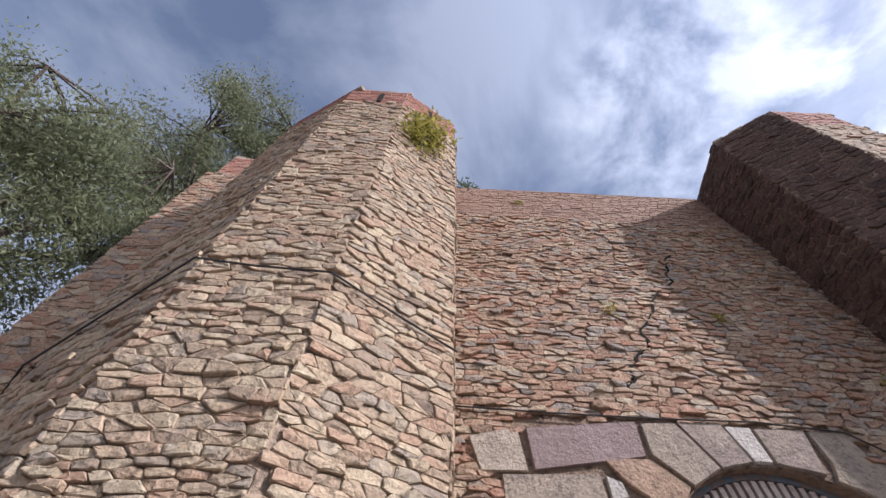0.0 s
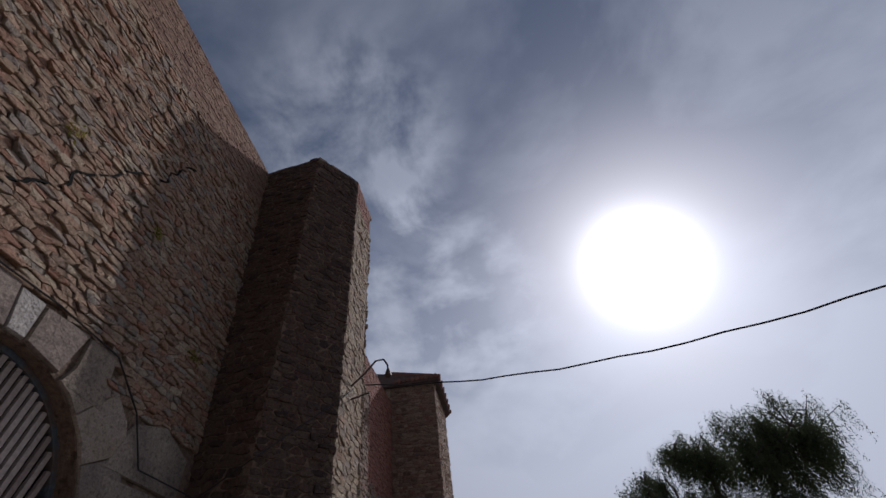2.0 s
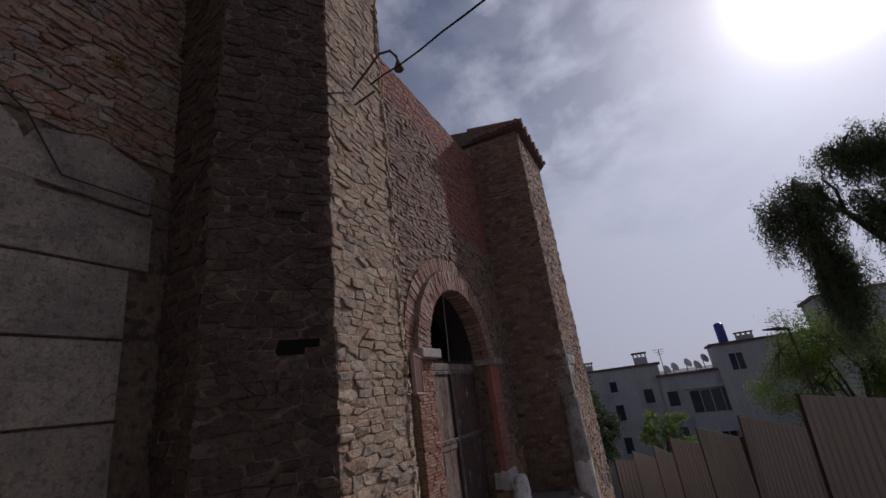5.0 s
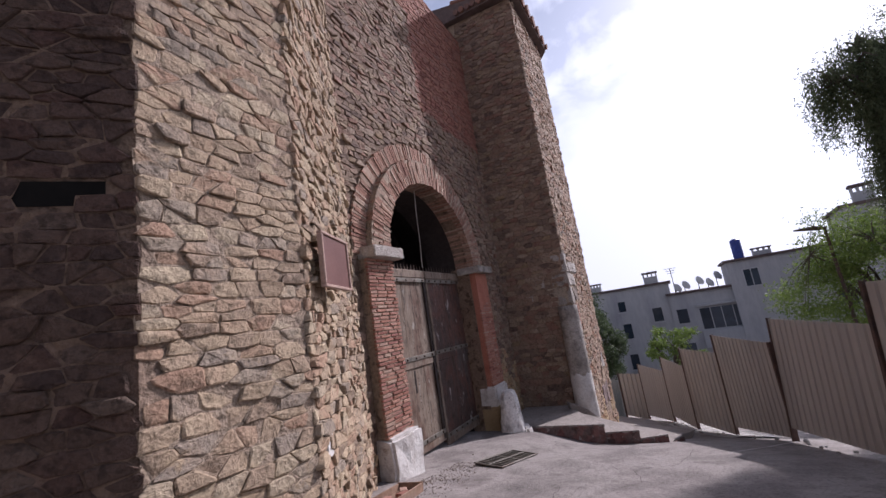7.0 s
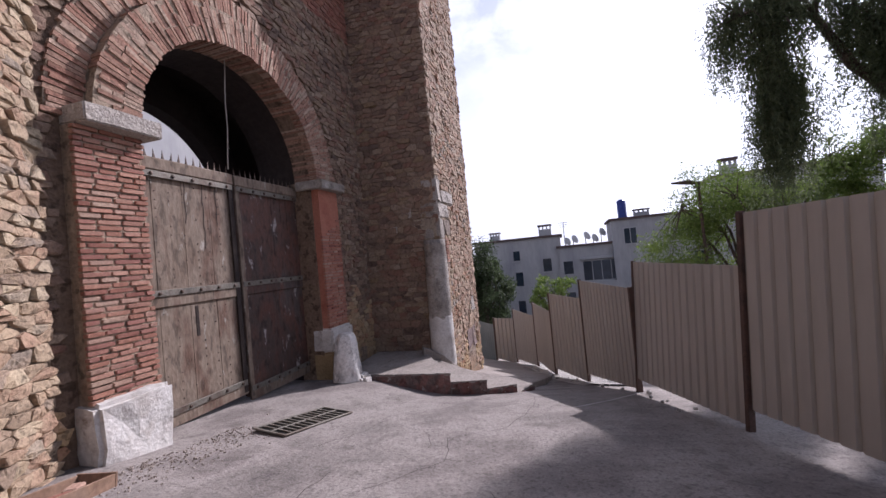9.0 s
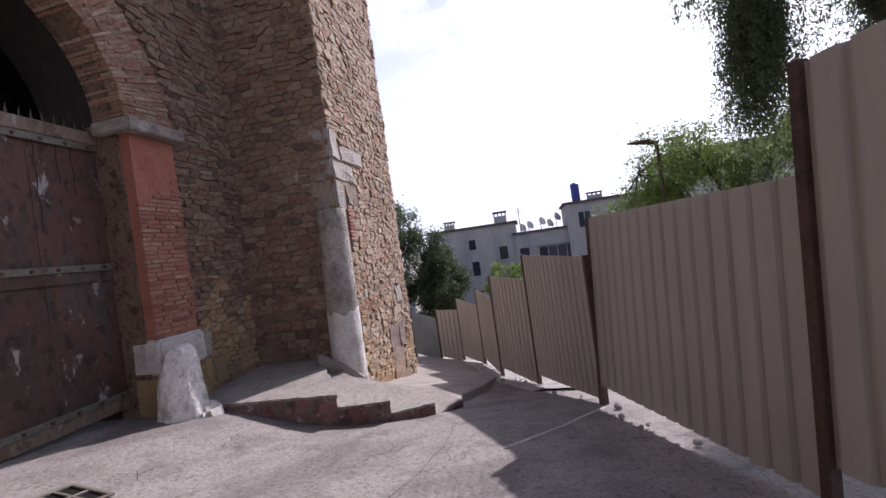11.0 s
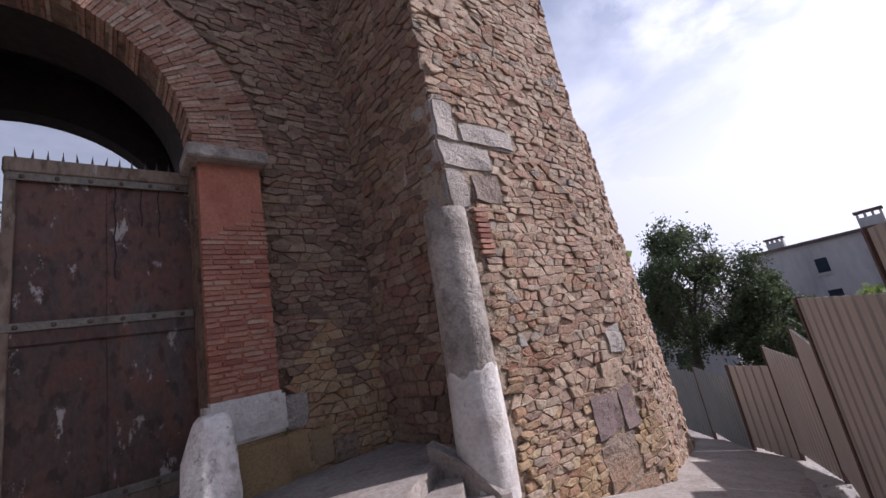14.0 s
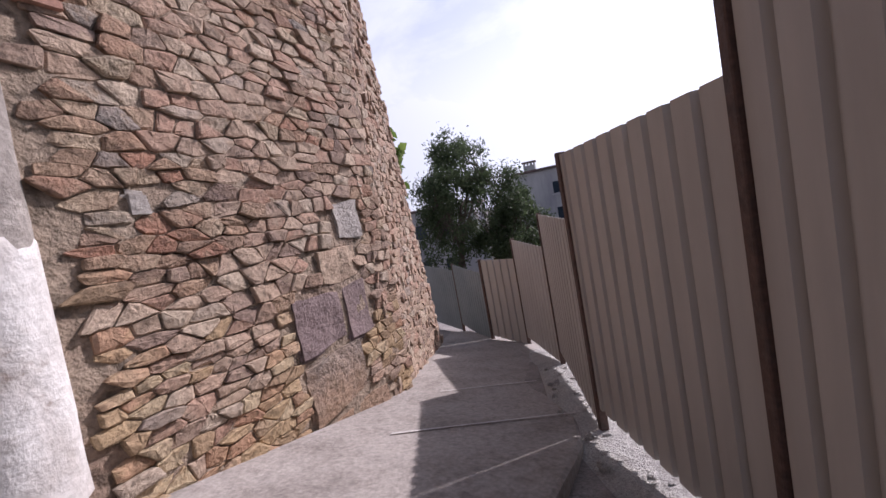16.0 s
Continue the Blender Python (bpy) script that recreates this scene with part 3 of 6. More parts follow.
# ---- ground ----
ROAD_X = (-60, -25, 0, 9, 13, 14.3, 17.2, 20, 24.4, 26.6, 34, 60, 90)
ROAD_Z = (4.0, 3.4, 0, -1.65, -2.3, -2.5, -3.08, -3.82, -4.57, -5.08, -6.4, -10.5, -12.5)
GATE_X = (-60, -25, 0, 9, 12.8, 16.75, 18.4, 20, 22, 26.8, 34, 60, 90)
GATE_Z = (4.0, 3.4, 0, -1.6, -2.22, -2.62, -3.1, -3.6, -4.1, -5.0, -6.4, -10.5, -12.5)


def ground_z(x, y):
    a, b = float(np.interp(x, ROAD_X, ROAD_Z)), float(np.interp(x, GATE_X, GATE_Z))
    q = min(max((y - 1.35) / 2.3, 0), 1)
    q = q * q * (3 - 2 * q)
    z = a + (b - a) * q
    if -8 < y < 8 and -3 < x < 30:
        z += 0.025 * noise.noise((x * 0.5, y * 0.5, 0)) + 0.008 * noise.noise((x * 2.1, y * 2.1, 3))
    return z


def ground():
    xs = [-3000, -800, -200, -60, -30, -12, -6] + [-3 + 0.4 * k for k in range(84)] + [32, 36, 42, 50, 60, 75, 90, 200, 800, 3000]
    ys = [-3000, -800, -200, -60, -30, -18, -12, -8] + [-6 + 0.4 * k for k in range(29)] + [8, 12, 18, 30, 60, 200, 800, 3000]
    verts = [(x, y, ground_z(x, y)) for y in ys for x in xs]
    n = len(xs)
    faces = [(j * n + i, j * n + i + 1, (j + 1) * n + i + 1, (j + 1) * n + i) for j in range(len(ys) - 1) for i in range(n - 1)]
    structure(mesh_object("ground", verts, faces, PAVING, smooth=True), "sloping worn grey concrete lane with cracks and stains", "ground")


ground()


def draped(name, points, width, lift, mat, label, category):
    """A thin strip that lies on the ground."""
    b = Build()
    pts = []
    for (x0, y0), (x1, y1) in zip(points, points[1:]):
        steps = max(1, int(math.hypot(x1 - x0, y1 - y0) / 0.25))
        pts += [(x0 + (x1 - x0) * k / steps, y0 + (y1 - y0) * k / steps) for k in range(steps)]
    pts.append(points[-1])
    verts, faces = [], []
    for k, (x, y) in enumerate(pts):
        x1, y1 = pts[min(k + 1, len(pts) - 1)]
        x0, y0 = pts[max(k - 1, 0)]
        d = math.hypot(x1 - x0, y1 - y0)
        nx, ny = -(y1 - y0) / d, (x1 - x0) / d
        w = width * (0.7 + 0.5 * noise.noise((x * 3, y * 3, 1)))
        for s in (-0.5, 0.5):
            px, py = x + nx * w * s, y + ny * w * s
            verts.append((px, py, ground_z(px, py) + lift))
    faces = [(2 * k, 2 * k + 2, 2 * k + 3, 2 * k + 1) for k in range(len(pts) - 1)]
    return structure(mesh_object(name, verts, faces, mat), label, category)


# ---- masonry: plan points run from west to east along the outside ----
def wall_core(name, chain, back, z0, z1, label, mat=MORTAR, top_chain=None):
    """A solid behind the outer line chain, closed by the points of back."""
    poly = list(chain) + list(back)
    tops = list(top_chain) + list(back) if top_chain else None
    b = Build().prism(poly, z0, z1, tops)
    return structure(b.out(name, mat), label, "wall")


A = [(-4.9, 5.1), (-4.85, 4.46), (-3.9, 3.33), (-2.4, 2.48), (-1.06, 2.5), (0.13, 3.25), (0.2, 4.9)]
B = [(7.1, 4.9), (6.9, 3.35), (7.95, 2.5), (9.35, 2.5), (11.85, 4.02)]
RECESS_Y, GATE_Y = 5.0, 4.05
C = [(18.95, 4.1), (19.08, 2.02), (22.68, 2.0), (23.8, 2.75)]

tower_a = wall_core("wall_west_tower", A, [(0.2, 9), (-4.9, 9)], -1.0, 12.0, "half-octagonal tower of tan rubble stone with brick parapet")
tower_b = wall_core("wall_middle_tower", B, [(11.85, 9), (7.1, 9)], -3.5, 12.0, "half-octagonal tower of brown rubble stone between two gates", MORTAR_DARK)
for nm, tower, chain, segs, mat in (("a", tower_a, A, range(6), STONE), ("b", tower_b, B, range(4), STONE)):
    for k in segs:
        p, q = chain[k], chain[k + 1]
        L = math.hypot(q[0] - p[0], q[1] - p[1])
        top = 10.9 if nm == "a" else 12.0 if k < 2 else 11.0
        base = min(ground_z(*p), ground_z(*q)) - 0.2
        m = mat
        # west-facing stones and joints are darker, their shade put into the colour
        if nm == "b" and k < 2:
            m = STONE_SHADED
        near = (lambda u, v: -1.9 < v < 1.6) if nm == "b" and k >= 2 else (lambda u, v: 3.0 < v < 7.5) if nm == "a" and k in (3, 4) else None
        hole = (lambda u, v, hw, hh: not (abs(u - 0.94) < 0.2 + 0.45 * hw and abs(v - 1.36) < 0.06 + 0.45 * hh)) if nm == "b" and k == 1 else None
        rubble(tower, p, q, base, top, (0.055, 0.15) if nm == "a" else (0.07, 0.19), (0.09, 0.33) if nm == "a" else (0.1, 0.38), 11 + k + (nm == "b") * 20, m, MORTAR_DARK if m is STONE_SHADED else MORTAR, hole, near, fine=nm == "a" or k > 0, relief=1.0 if nm == "a" else 1.6 if k == 3 else 0.85, bare=0.012 if nm == "a" else 0.014 if k == 3 else 0.003)
        if top < 12.0:
            facing(tower, p, q, cells(L, top, 12.0, (0.065, 0.075), (0.22, 0.29), 51 + k, wobble=0.01), BRICK_DARK, proud=(0.006, 0.02))


# lighter mortar over the sunlit faces; the dark core keeps the shaded sides' tone
part("mortar_skin", Build().prism([(B[2][0] - 0.002, B[2][1] - 0.009), (B[3][0] + 0.003, B[3][1] - 0.009), (B[4][0] + 0.005, B[4][1] - 0.008), (11.7, 4.4), (9.3, 2.8), (8.1, 2.8)], -3.4, 11.0), MORTAR, tower_b)


def putlog_hole(parent):
    """A beam hole between rough stones on the shaded side of the middle tower: a flat patch, its shade painted."""
    a, b = Vector((*B[1], 0)), Vector((*B[2], 0))
    u = (b - a).normalized()
    n = Vector((u.y, -u.x, 0))
    m = Matrix(((u.x, n.x, 0, a.x), (u.y, n.y, 0, a.y), (0, 0, 1, 0), (0, 0, 0, 1)))
    part("beam_hole", Build().box((0.70, -0.05, 1.275), (1.18, 0.004, 1.445), 0, m), VOID, parent, "beam hole shown by a flat patch of dark colour")


putlog_hole(tower_b)


def daub(parent, at, along, wide, tall):
    """A thin uneven patch of paint and mortar on a wall."""
    u = Vector((along[0], along[1], 0)).normalized()
    n = Vector((u.y, -u.x, 0))
    rim = [(math.cos(2 * math.pi * k / 18), math.sin(2 * math.pi * k / 18)) for k in range(18)]
    v = []
    for q, out in ((1.0, 0.0), (0.9, 0.05), (0.5, 0.056)):
        for a, c in rim:
            w = q * (1 + 0.35 * noise.noise((a * 1.7, c * 1.7, at[2])))
            w *= 1.0 / max(abs(a), abs(c)) ** 0.6
            v.append(Vector(at) + u * a * wide / 2 * w + Vector((0, 0, c * tall / 2 * w)) + n * (out + 0.006 * noise.noise((a * 4, c * 4, q))))
    f = [(r * 18 + k, r * 18 + (k + 1) % 18, r * 18 + 18 + (k + 1) % 18, r * 18 + 18 + k) for r in range(2) for k in range(18)]
    f.append(tuple(range(36, 54)))
    mesh_object("paint_daub", v, f, WHITEWASH, parent)


daub(tower_b, (9.66, 2.688, -0.83), (2.5, 1.52), 0.24, 0.2)


def arch_keep(cx, spring, radius):
    def keep(u, v, hw, hh):
        if v < spring:
            return abs(u - cx) > radius + hw * 0.8
        return math.hypot(u - cx, v - spring) > radius + max(hw, hh) * 0.75
    return keep


def arched_wall(name, x0, x1, y0, y1, z0, z1, cx, spring, radius, mat, label):
    """A wall along x with an arched opening through it."""
    b = Build()
    n = 24
    arc = [(cx - radius * math.cos(math.pi * k / n), spring + radius * math.sin(math.pi * k / n)) for k in range(n + 1)]
    b.box((x0, y0, z0), (cx - radius, y1, z1))
    b.box((cx + radius, y0, z0), (x1, y1, z1))
    for (ax, az), (bx, bz) in zip(arc, arc[1:]):
        v = [(ax, y0, az), (bx, y0, bz), (bx, y0, z1), (ax, y0, z1), (ax, y1, az), (bx, y1, bz), (bx, y1, z1), (ax, y1, z1)]
        b.add(v, [(0, 1, 2, 3), (7, 6, 5, 4), (0, 4, 5, 1), (3, 2, 6, 7)])
    return structure(b.out(name, mat), label, "wall")


def leaning(z):
    """The recessed wall leans back as it rises."""
    return RECESS_Y + (z - 12.0) * 0.075


# first gate, in the recess between the west and middle towers
G1X, G1S, G1R = 3.68, 2.38, 1.55
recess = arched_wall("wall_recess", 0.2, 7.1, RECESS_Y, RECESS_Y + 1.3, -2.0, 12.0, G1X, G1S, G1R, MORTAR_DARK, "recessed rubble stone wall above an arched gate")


def recess_keep(u, v, hw, hh):
    x = u + 0.2
    if v > 4.43 + 0.3 * hh:
        return True
    if v > 3.9 and x > 5.0:
        return True
    return x < (0.95 if v > 4.2 else 0.42 if v > 3.68 else 0.7 if v > 3.12 else 0.27)


for v in recess.data.vertices:
    if v.co.y < RECESS_Y + 0.01:
        v.co.y = leaning(v.co.z)
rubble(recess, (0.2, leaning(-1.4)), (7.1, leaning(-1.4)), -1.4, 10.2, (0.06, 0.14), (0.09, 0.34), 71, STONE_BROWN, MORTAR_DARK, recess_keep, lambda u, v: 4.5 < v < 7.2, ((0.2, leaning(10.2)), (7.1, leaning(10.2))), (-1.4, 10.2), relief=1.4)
facing(recess, (0.2, leaning(10.2)), (7.1, leaning(10.2)), cells(6.9, 10.2, 12.0, (0.065, 0.075), (0.22, 0.29), 72, None, wobble=0.02), BRICK_BROWN, proud=(0.006, 0.025), top0=((0.2, leaning(12.0)), (7.1, leaning(12.0))), zr=(10.2, 12.0))


def wall_crack(parent):
    """A stepped crack that follows the joints of the recessed wall."""
    r = random.Random(33)
    b, x, z = Build(), 2.45, 4.75
    last = None
    while z < 8.6:
        w = 0.016 + 0.012 * r.random()
        y = leaning(z) - 0.052
        ring = [(x - w, y, z), (x + w, y, z), (x + w, y + 0.06, z), (x - w, y + 0.06, z)]
        n = len(b.v)
        b.v += [Vector(p) for p in ring]
        if last is not None:
            b.f += [(last + i, last + (i + 1) % 4, n + (i + 1) % 4, n + i) for i in range(4)]
        last = n
        x += r.choice((0.0, 0.02, 0.12, 0.1)) + r.uniform(-0.03, 0.03)
        z += r.uniform(0.06, 0.15)
    part("crack", b, VOID, parent, "dark stepped crack between stones")


wall_crack(recess)


def polygon_block(name, parent, poly, y, depth, mat, inset=0.003):
    """A dressed block with an irregular outline in the plane of a wall along x."""
    cx, cz = sum(p[0] for p in poly) / len(poly), sum(p[1] for p in poly) / len(poly)

    def ring(shrink, yy):
        out = []
        for x, z in poly:
            d = math.hypot(x - cx, z - cz)
            out.append((cx + (x - cx) * (1 - shrink / d), yy + leaning(z) - RECESS_Y + 0.008 * noise.noise((x * 4, z * 4, 2)), cz + (z - cz) * (1 - shrink / d)))
        return out
    n = len(poly)
    v = ring(inset, y + 0.1) + ring(inset, y - depth * 0.5) + ring(inset + 0.014, y - depth)
    f = [(k * n + j, k * n + (j + 1) % n, (k + 1) * n + (j + 1) % n, (k + 1) * n + j) for k in range(2) for j in range(n)]
    f.append(tuple(range(2 * n, 3 * n)))
    return mesh_object(name, v, f, mat, parent)


def polar(cx, cz, r, a):
    return (cx + r * math.cos(radians(a)), cz + r * math.sin(radians(a)))


# dressed blocks round the first gate
for mat, q in ((ASHLAR, [(0.39, 4.12), (0.97, 4.27), (1.03, 3.72), (0.51, 3.7)]), (PURPLE, [(1.06, 4.25), (2.43, 4.42), (2.38, 3.96), (1.09, 3.74)]), (ASHLAR, [(0.73, 3.68), (1.79, 3.73), (1.81, 3.1), (0.74, 3.13)]),
               (PALE_ASHLAR, [(1.84, 3.72), (2.0, 3.66), (2.02, 3.49), (1.83, 3.45)]), (ASHLAR, [(1.84, 3.43), (2.1, 3.5), (2.43, 3.27), (2.24, 3.03), (1.85, 3.1)]), (STONE_BROWN, [(1.86, 3.93), (2.4, 3.94), (2.71, 3.63), (2.45, 3.31), (2.05, 3.64)]),
               (ASHLAR, [(2.47, 4.4), (2.9, 4.44), (3.15, 3.86), (2.76, 3.64), (2.44, 3.98)]), (ASHLAR, [(2.92, 4.44), (3.46, 4.46), (3.56, 3.95), (3.17, 3.86)]), (PALE_ASHLAR, [(3.48, 4.42), (3.79, 4.41), (3.79, 3.95), (3.58, 3.95)]),
               (ASHLAR, [(3.82, 4.39), (4.45, 4.42), (4.3, 3.84), (3.82, 3.95)]), (ASHLAR, [(4.47, 4.4), (4.92, 4.4), (5.02, 3.7), (4.46, 3.75)])):
    polygon_block("ashlar_block", recess, q, RECESS_Y, 0.05, mat)
for x0, z0, x1, z1 in ((0.28, 2.33, 1.1, 3.05), (1.13, 2.33, 2.1, 3.02), (0.28, 1.5, 1.3, 2.3), (1.32, 1.5, 2.08, 2.3), (0.28, 0.3, 2.08, 1.47)):
    polygon_block("ashlar_block", recess, [(x0, z0), (x1, z0), (x1, z1), (x0, z1)], RECESS_Y, 0.05, ASHLAR)
for a0, a1 in ((176, 145), (64, 48), (48, 28), (28, 4)):
    outer = 1.95 if a0 > 140 else 2.2 + 0.2 * noise.noise((a0 * 0.37, 0, 0))
    polygon_block("voussoir", recess, [polar(G1X, G1S, 1.56, a0), polar(G1X, G1S, outer, a0), polar(G1X, G1S, outer + 0.05, (a0 + a1) / 2), polar(G1X, G1S, outer, a1), polar(G1X, G1S, 1.56, a1), polar(G1X, G1S, 1.57, (a0 + a1) / 2)], RECESS_Y, 0.045, ASHLAR)
for q in ([(5.35, 3.2), (6.75, 3.15), (6.8, 3.7), (6.2, 3.98), (5.6, 3.8)], [(5.45, 2.42), (6.8, 2.42), (6.8, 3.12), (5.4, 3.12)]):
    polygon_block("ashlar_block", recess, q, RECESS_Y, 0.045, ASHLAR)
for k in range(3):
    polygon_block("ashlar_block", recess, [(5.4, 2.4 - 0.8 * k), (5.4, 1.62 - 0.8 * k), (6.6, 1.62 - 0.8 * k), (6.6, 2.4 - 0.8 * k)], RECESS_Y, 0.045, ASHLAR)


def slatted_gate():
    t = thing("slatted_gate", "arched wooden gate with bleached radiating slats", "gate")
    y = RECESS_Y - 0.42
    back = Build()
    n = 20
    arc = [(G1X - 1.56 * math.cos(math.pi * k / n), G1S + 1.56 * math.sin(math.pi * k / n)) for k in range(n + 1)]
    out = [(G1X - 1.56, -0.9)] + arc + [(G1X + 1.56, -0.9)]
    m = len(out)
    back.add([(x, y + 0.06, z) for x, z in out] + [(x, y + 0.12, z) for x, z in out], [tuple(range(m)), tuple(range(2 * m - 1, m - 1, -1))] + [(k, k + m, (k + 1) % m + m, (k + 1) % m) for k in range(m)])
    part("backing", back, INNER, t, "dark backing boards")
    rim = Build()
    for (ax, az), (bx, bz) in zip(arc, arc[1:]):
        ix = lambda x, z: (G1X + (x - G1X) * 0.955, G1S + (z - G1S) * 0.955)
        (cx_, cz_), (dx_, dz_) = ix(ax, az), ix(bx, bz)
        rim.add([(ax, y - 0.04, az), (bx, y - 0.04, bz), (dx_, y - 0.04, dz_), (cx_, y - 0.04, cz_), (ax, y + 0.06, az), (bx, y + 0.06, bz), (dx_, y + 0.06, dz_), (cx_, y + 0.06, cz_)],
                [(0, 1, 2, 3), (3, 2, 6, 7), (0, 4, 5, 1)])
    part("arched_frame", rim, FRAME_BLUE, t, "faded blue arched frame")
    for k in range(29):
        x = G1X - 1.41 + 2.82 * k / 28
        top = G1S + math.sqrt(max(0.02, 1.48 ** 2 - (x - G1X) ** 2))
        b = Build()
        foot = x - (x - G1X) * 0.28
        z0 = 1.0
        w = 0.03
        v = []
        for px, z in ((foot, z0), (x, top)):
            v += [(px - w, y - 0.025, z), (px + w, y - 0.025, z), (px + w, y + 0.02, z), (px - w, y + 0.02, z)]
        b.add(v, [(3, 2, 1, 0), (4, 5, 6, 7), (0, 1, 5, 4), (1, 2, 6, 5), (2, 3, 7, 6), (3, 0, 4, 7)])
        part("slat", b, SLAT, t)
    rail = Build().box((G1X - 1.5, y - 0.05, 0.88), (G1X + 1.5, y + 0.05, 1.04), 0.012)
    part("rail", rail, SLAT, t)
    for s in (-1, 1):
        b = Build().box((G1X + (0.01 if s > 0 else -1.5), y - 0.02, -0.75), (G1X + (1.5 if s > 0 else -0.01), y + 0.05, 0.88), 0.01)
        part("leaf", b, WOOD, t)


slatted_gate()

# second gate: wall, brick orders, piers
G2X, G2S, G2R = 14.74, 1.6, 1.88
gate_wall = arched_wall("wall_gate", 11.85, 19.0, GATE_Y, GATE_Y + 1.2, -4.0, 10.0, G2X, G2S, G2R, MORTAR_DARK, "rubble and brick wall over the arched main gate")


def gate_keep(u, v, hw, hh):
    x = u + 11.85
    if v < G2S:
        return not 11.98 - hw * 0.4 < x < 17.45 + hw * 0.4
    return math.hypot(x - G2X, v - G2S) > 2.82 + 0.5 * max(hw, hh)


def red_patch(u, v, hw=0, hh=0):
    x = u + 11.85
    return v > 5.7 + 0.25 * noise.noise((x * 1.3, 0, 5)) and (x > 15.2 + 0.15 * noise.noise((v * 2, 1, 0)) or v > 8.7 - 0.0 * x)


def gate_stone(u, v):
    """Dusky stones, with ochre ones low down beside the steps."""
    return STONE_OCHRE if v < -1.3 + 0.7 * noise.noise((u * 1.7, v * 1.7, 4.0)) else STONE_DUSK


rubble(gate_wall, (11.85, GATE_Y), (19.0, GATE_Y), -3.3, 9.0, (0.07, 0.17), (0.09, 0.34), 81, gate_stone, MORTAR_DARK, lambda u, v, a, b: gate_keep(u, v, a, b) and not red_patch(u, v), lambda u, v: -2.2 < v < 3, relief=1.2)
facing(gate_wall, (11.85, GATE_Y), (19.0, GATE_Y), cells(7.15, 5.4, 10.0, (0.065, 0.075), (0.2, 0.29), 82, red_patch, wobble=0.02), BRICK_DARK, proud=(0.006, 0.03))


def radial_bricks(parent, cx, cz, r0, r1, y_front, y_back, pitch, mat, seed):
    r = random.Random(seed)
    n = int(math.pi * (r0 + r1) / 2 / pitch)
    w = math.pi * r0 / n * 0.86
    w1 = math.pi * r1 / n * 0.9
    long_ = r1 - r0 > 0.45

    def brick_shape(a, b):
        d = r.uniform(-0.01, 0.018)
        wa, wb = (w + (w1 - w) * (q - r0) / (r1 - r0) for q in (a, b))
        wa, wb = wa * r.uniform(0.86, 1.0), wb * r.uniform(0.86, 1.0)
        v = [(q, y, s * t / 2) for y in (y_front + d, y_back) for q, s, t in ((a, -1, wa), (b, -1, wb), (b, 1, wb), (a, 1, wa))]
        me = bpy.data.meshes.new("brick")
        me.from_pydata(v, [], [(0, 1, 2, 3), (7, 6, 5, 4), (0, 4, 5, 1), (1, 5, 6, 2), (2, 6, 7, 3), (3, 7, 4, 0)])
        me.materials.append(mat)
        return me

    shapes = []
    for k in range(16):
        e = r.uniform(-0.07, 0.02)
        split = r0 + (r1 - r0) * (0.36 if k % 2 else 0.62) + r.uniform(-0.03, 0.03)
        shapes.append([brick_shape(r0 + e * 0.3, split - 0.006), brick_shape(split + 0.006, r1 + e)] if long_ else [brick_shape(r0 + e * 0.3, r1 + e)])
    for k in range(n):
        for me in r.choice(shapes):
            ob = new("brick", me)
            ob.parent = parent
            ob.matrix_basis = Matrix.Translation((cx, 0, cz)) @ Matrix.Rotation(-math.pi * (k + 0.5) / n + r.uniform(-0.004, 0.004), 4, "Y")


def half_ring(b, cx, cz, r0, r1, y0, y1, n=40):
    v = [(cx + r * math.cos(math.pi * k / n), y, cz + r * math.sin(math.pi * k / n)) for k in range(n + 1) for y in (y0, y1) for r in (r0, r1)]
    f = []
    for k in range(n):
        a, c = 4 * k, 4 * k + 4
        f += [(a, a + 1, c + 1, c), (a, c, c + 2, a + 2), (a + 1, a + 3, c + 3, c + 1), (a + 2, c + 2, c + 3, a + 3)]
    b.add(v, f)


arch = thing("brick_arch", "two rings of weathered red brick over the gate", "arch")
core = Build()
half_ring(core, G2X, G2S, G2R + 0.01, 2.42, 3.876, 4.4)
half_ring(core, G2X, G2S, 2.4, 2.8, GATE_Y - 0.036, GATE_Y + 0.3)
part("mortar_ring", core, MORTAR, arch)
# dark liner under the arch; the soffit's shade is painted in
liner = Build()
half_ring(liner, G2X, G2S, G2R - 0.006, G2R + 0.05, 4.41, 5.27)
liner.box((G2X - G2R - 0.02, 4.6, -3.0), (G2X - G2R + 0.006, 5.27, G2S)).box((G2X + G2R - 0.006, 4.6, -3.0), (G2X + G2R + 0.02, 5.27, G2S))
part("sooty_soffit", liner, INNER, arch, "soffit behind the brick, coloured dark for its shade")
radial_bricks(arch, G2X, G2S, G2R, 2.42, 3.86, 4.4, 0.058, BRICK_ARCH, 5)
radial_bricks(arch, G2X, G2S, 2.44, 2.82, 3.995, 4.2, 0.06, BRICK_ARCH, 6)


